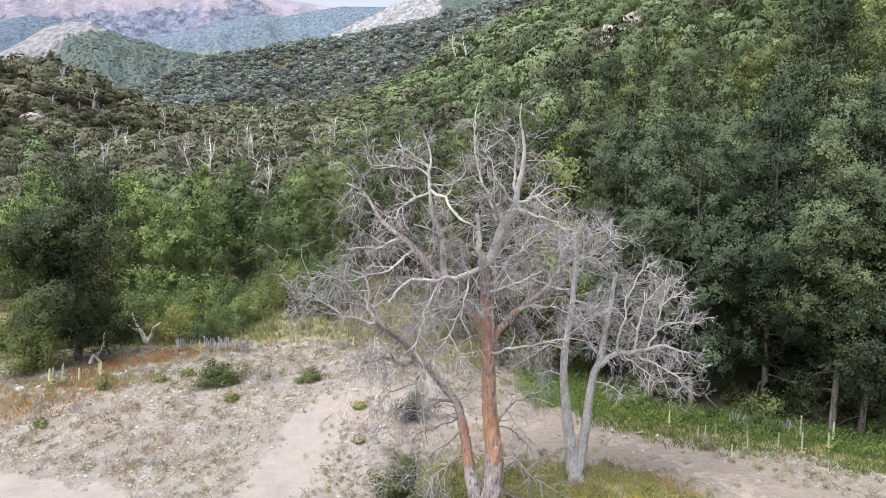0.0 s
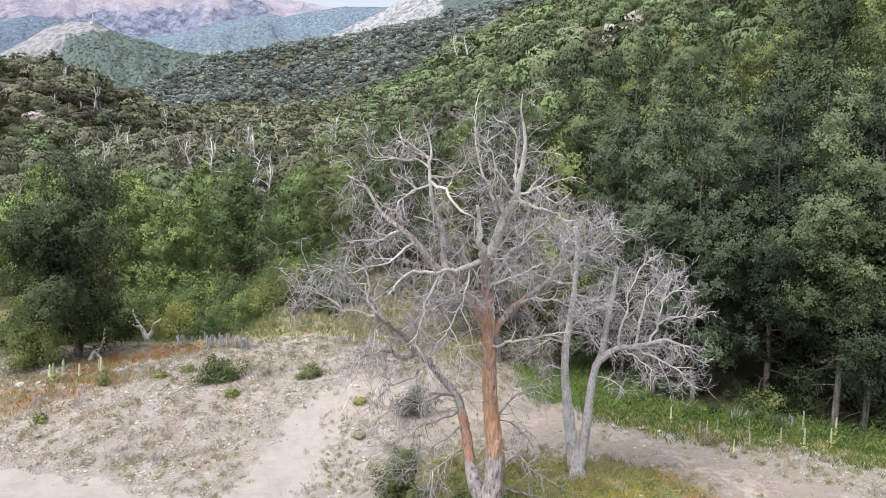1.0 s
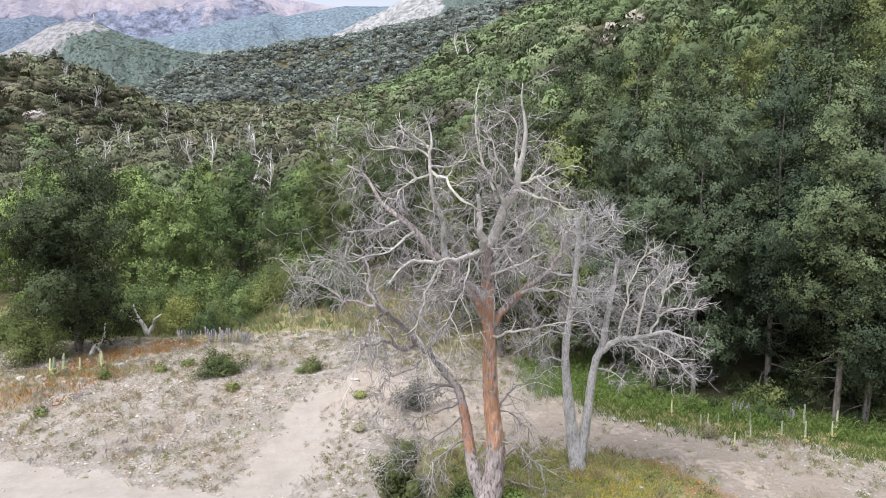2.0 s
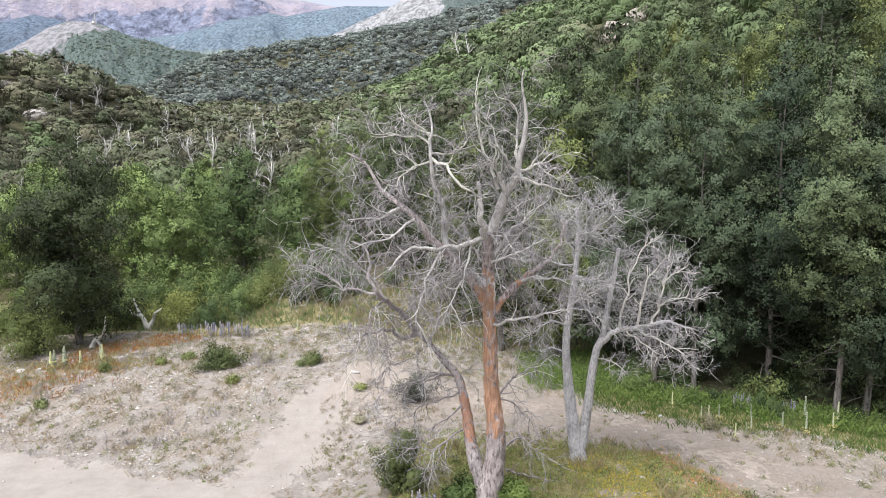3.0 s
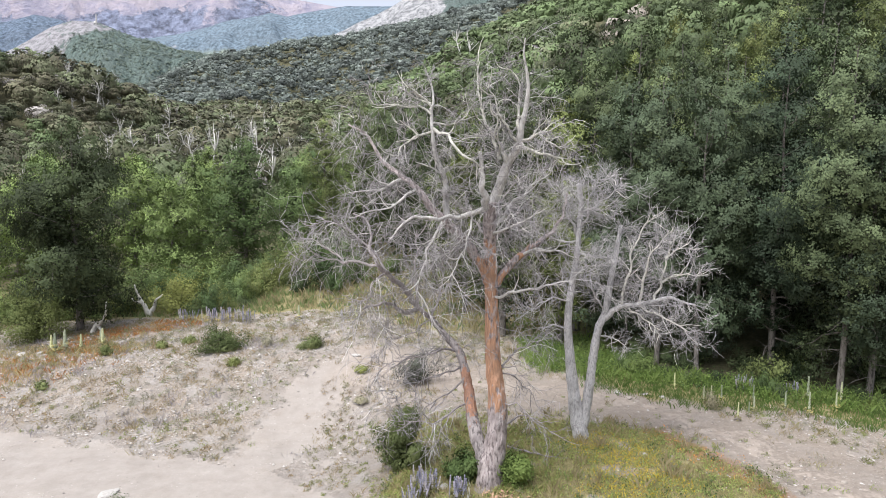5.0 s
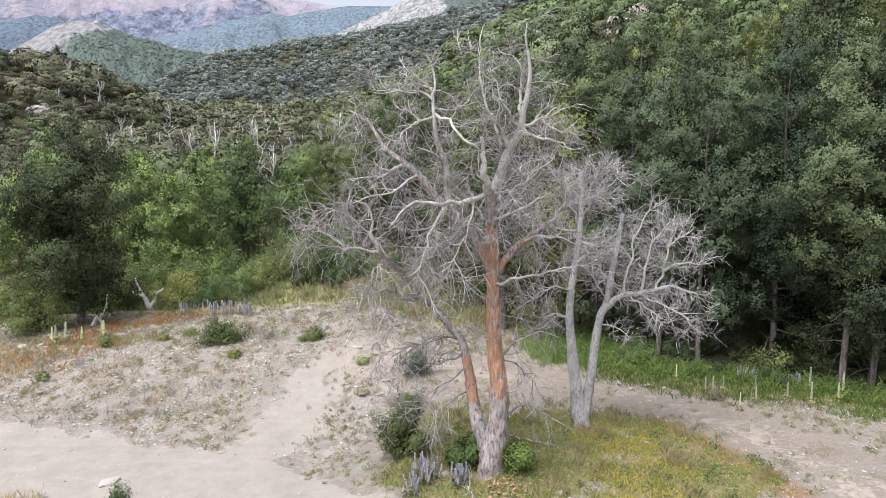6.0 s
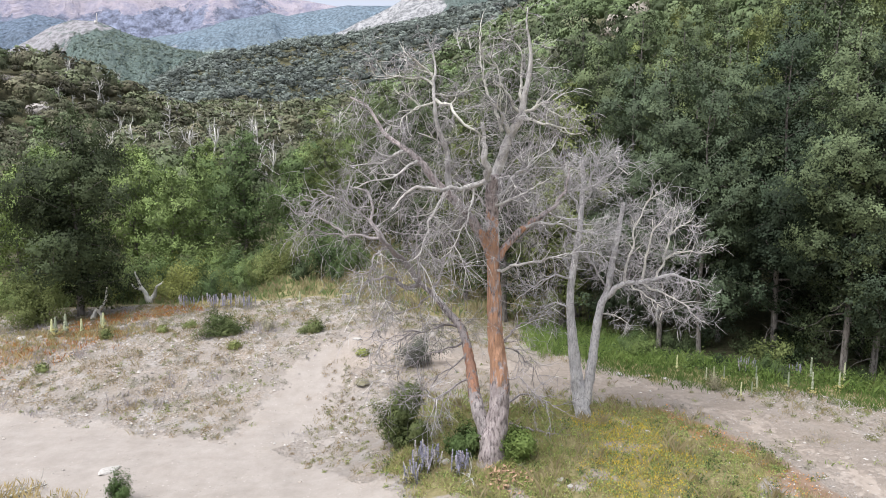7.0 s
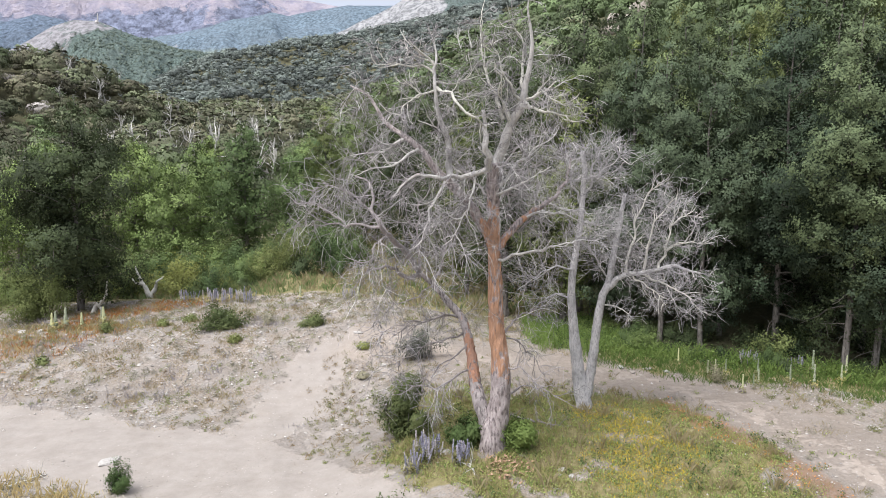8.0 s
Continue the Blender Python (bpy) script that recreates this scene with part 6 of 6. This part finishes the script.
tufts("mauve_stalks", "thin mauve-grey dry stalks on the gravel", "weeds", x, y, rng, 10, 0.2, 0.010, LAVENDER, 0.7, 0.14)
x, y, rng = spread(641, 2600, -24, -12, 26, 36, lambda x, y: smooth(2.8, 0.4, near_line(x, y, (-21, 28.6), (-18.2, 29.0), (-15.6, 31.4)) + 0.8 * ripple(x, y, 1.7, 2)))
gold = rng.random(len(x)) < 0.55
tufts("olive_grass", "olive green grass patches on the mound", "grass", x[gold], y[gold], rng, 9, 0.2, 0.016, GRASS, 0.8, 0.1)
tufts("tawny_grass", "tawny dry grass patches on the mound", "grass", x[~gold], y[~gold], rng, 9, 0.2, 0.014, STRAW, 0.8, 0.1)
x, y, rng = spread(618, 1500, 1.8, 9, 15.5, 23, lambda x, y: smooth(1.7, 0.5, near_line(x, y, (5.3, 20.8), (5.6, 18.8), (4.8, 17.2)) + 0.5 * ripple(x, y, 1.4, 2)))
tufts("yellow_blooms", "yellow flowers among the grass", "flowers", x, y, rng, 12, 0.05, 0.014, YELLOW, 1.4, 0.16, 0.13)
x, y, rng = spread(619, 550, -26, 14, 17, 38, lambda x, y: (zone_grass(x, y) + 0.25 * bare_ground(x, y)) * 0.30 * (ripple(x, y, 2.0, 3) > 0.35))
tufts("scattered_blooms", "scattered small yellow flowers", "flowers", x, y, rng, 6, 0.05, 0.014, YELLOW, 1.2, 0.14, 0.12)
x, y, rng = spread(620, 600, -14, -8, 15, 19.6, lambda x, y: (1 - zone_track(x, y)) * 0.9)
tufts("verge_grass", "dry yellowish grass on the near edge of the road", "grass", x, y, rng, 8, 0.26, 0.02, STRAW, 0.7, 0.1)


def spike_mesh(seed, height, r, leaf_size, material, count):
    """A flower spike: small petals round a tapering stem."""
    rng = np.random.default_rng(seed)
    z = rng.uniform(0.25, 1.0, count) * height
    a = rng.uniform(0, 6.283, count)
    rr = r * (1.1 - z / height) + 0.006
    c = np.stack((rr * np.cos(a), rr * np.sin(a), z), -1)
    v, f = leaves(c, np.stack((np.cos(a), np.sin(a), 0.5 + 0 * a), -1), leaf_size, leaf_size * 0.8, rng)
    s = height * 0.006 + 0.006
    stem = np.array([(-s, 0, 0), (s, 0, 0), (0.3 * s, 0, height), (-0.3 * s, 0, height), (0, -s, 0), (0, s, 0), (0, 0.3 * s, height), (0, -0.3 * s, height)])
    return quads("spike", np.vstack((v, stem)), np.vstack((f, np.array([[0, 1, 2, 3], [4, 5, 6, 7]]) + len(v))), material)


lilac = [spike_mesh(701 + i, 0.5, 0.024, 0.035, LILAC, 70) for i in range(3)]


def lupin(x, y, seed, n, radius, scale=1.0):
    rng = np.random.default_rng(seed)
    ob = thing("lupin", on(x, y), "clump of lilac-blue lupins in flower", "flower", "lupins", scale=scale)
    p = ball_points(150, rng) * np.array((radius, radius, 0.16)) + np.array((0, 0, 0.2))
    v, f = leaves(p, np.array((0, 0, 1.0)) + rng.normal(0, 0.5, p.shape), 0.12, 0.05, rng)
    part_of("leafage", quads("leafage", v, f, GRASS), ob, "", "stuff")
    for i in range(2 * n):
        q = ball_points(1, rng)[0] * radius
        s = part_of("flower_spike", lilac[i % 3], ob)
        s.matrix_basis = pose(q[0], q[1], 0.05, rng.normal(0, 7), rng.normal(0, 7), 0) @ Matrix.Scale(rng.uniform(0.8, 1.25), 4)


for i, (x, y, n, r, s) in enumerate([(-0.55, 18.75, 14, 0.38, 1.1), (0.35, 18.2, 12, 0.25, 1.0), (-0.95, 18.2, 8, 0.3, 0.9), (-11.2, 35.6, 14, 0.7, 1.15), (-12.3, 35.8, 12, 0.7, 1.1), (-10.3, 35.3, 10, 0.6, 1.0), (-13.6, 36.1, 8, 0.5, 1.0), (13.2, 26.4, 5, 0.4, 0.9), (11.6, 27.0, 6, 0.4, 1.0), (-5.2, 35.4, 6, 0.5, 0.9)]):
    lupin(x, y, 720 + i, n, r, s)
wool = [spike_mesh(741 + i, 0.9, 0.045, 0.055, MULLEIN, 150) for i in range(2)]
cone = [spike_mesh(751 + i, 0.78, 0.085, 0.07, MULLEIN, 240) for i in range(2)]
for i, (x, y, s) in enumerate([(-17.5, 30.8, 1.15), (-17.1, 30.9, 1.3), (-16.6, 31.3, 0.95), (-17.9, 31.2, 1.0), (-15.9, 31.9, 1.1), (-16.2, 32.3, 0.8), (9.8, 25.5, 0.8), (9.6, 25.7, 0.7), (10.1, 23.8, 0.72), (10.9, 24.4, 0.7), (10.6, 24.1, 0.6), (12.1, 24.6, 0.8),
                               (12.9, 24.5, 0.9), (13.9, 24.6, 0.8), (11.4, 25.6, 0.75), (14.4, 25.2, 1.0), (10.3, 25.8, 0.7), (8.9, 26.9, 0.75), (13.4, 25.6, 1.1), (-4.6, 35.2, 0.8), (-7.6, 35.6, 0.9)]):
    ob = thing("mullein", on(x, y), "pale woolly mullein with an upright flower spike", "mullein", "mulleins", scale=s)
    rng = np.random.default_rng(760 + i)
    a = rng.uniform(0, 6.283, 26)
    p = np.stack((0.13 * np.cos(a), 0.13 * np.sin(a), rng.uniform(0.02, 0.35, 26)), -1)
    v, f = leaves(p, np.stack((0.5 * np.cos(a), 0.5 * np.sin(a), 1 + 0 * a), -1), 0.18, 0.06, rng)
    part_of("leafage", quads("leafage", v, f, GRASS), ob, "", "stuff")
    part_of("flower_spike", (wool if x > 0 else cone)[i % 2], ob)

# ---- bark litter and fallen branches at the big tree's foot ----
x, y, rng = spread(801, 260, 0.7, 2.6, 17.2, 18.7, lambda x, y: smooth(0.9, 0.2, np.hypot(x - 1.6, y - 17.9)))
CHIP = plain("bark_chips", (0.30, 0.17, 0.11), (0.52, 0.36, 0.26), 0.9, 9)
p = np.stack((x, y, land(x, y) + rng.uniform(0.01, 0.09, len(x))), -1)
v, f = leaves(p, np.array((0, 0, 1.0)) + rng.normal(0, 0.4, p.shape), 0.22, 0.08, rng)
tagged(new("bark_litter", quads("bark_litter", v, f, CHIP)), "reddish-brown bark chips under the dead tree", "litter", kind="stuff")


def fallen(place, seed, label, material, *pts):
    rng = np.random.default_rng(seed)
    ob = thing("fallen_branch", place, label, "branch", "fallen branches")
    t = Tubes()
    ln = curved(pts, 0.12, rng, 0.015)
    t.add(ln, 0.045, 0.012, 6, 0.1, rng)
    part_of("bough", t.mesh("bough", material), ob)
    t = Tubes()
    for _ in range(12):
        t.add(sprig(ln[rng.integers(1, len(ln) - 1)], rng.normal(0, 1, 3) + np.array((0, 0, 0.5)), rng.uniform(0.2, 0.6), rng, 0.0, 3), 0.012, 0.005, 3)
    part_of("twig_tangle", t.mesh("twig_tangle", material), ob, "", "stuff")


fallen(on(2.7, 20.8), 811, "grey fallen branch lying in the grass", DULL, (-0.8, 0.1, 0.25), (-0.2, 0, 0.12), (0.5, -0.2, 0.06), (1.0, -0.3, 0.05))
fallen(on(0.6, 18.0), 812, "pale fallen stick beside the lupins", PALE, (-0.1, 0.5, 0.05), (0, 0, 0.08), (0.12, -0.7, 0.05))
fallen(on(2.3, 22.2), 813, "grey dead brushwood behind the big tree", DULL, (-0.7, 0, 0.1), (-0.2, 0, 0.5), (0.3, 0.1, 0.7), (0.9, 0, 0.4))
fallen(on(-11.6, 18.8), 814, "pale fallen stick on the edge of the road", PALE, (-0.3, -0.4, 0.04), (0, 0, 0.07), (0.3, 0.4, 0.04))


# ---- a rock outcrop on the wooded slope ----
outcrop = thing("rock_outcrop", (44.0, 184.0, z_at(44, 184) + 1.5), "pale bare rock outcrop among the trees of the slope", "rock")
for i, (x, y, z, r) in enumerate([(0, 0, 0, 4.2), (3.4, 1, 2.6, 3.4), (-2.8, -0.5, -2.4, 3.0), (5.8, 2, 4.6, 2.6), (1.4, -1.2, -3.4, 2.6)]):
    b = part_of("boulder", rocks[1 if i % 2 else 3], outcrop)
    b.matrix_basis = pose(x * 1.3, y, z * 1.2, 20, 10, 70 * i) @ Matrix.Scale(r * 1.3, 4)
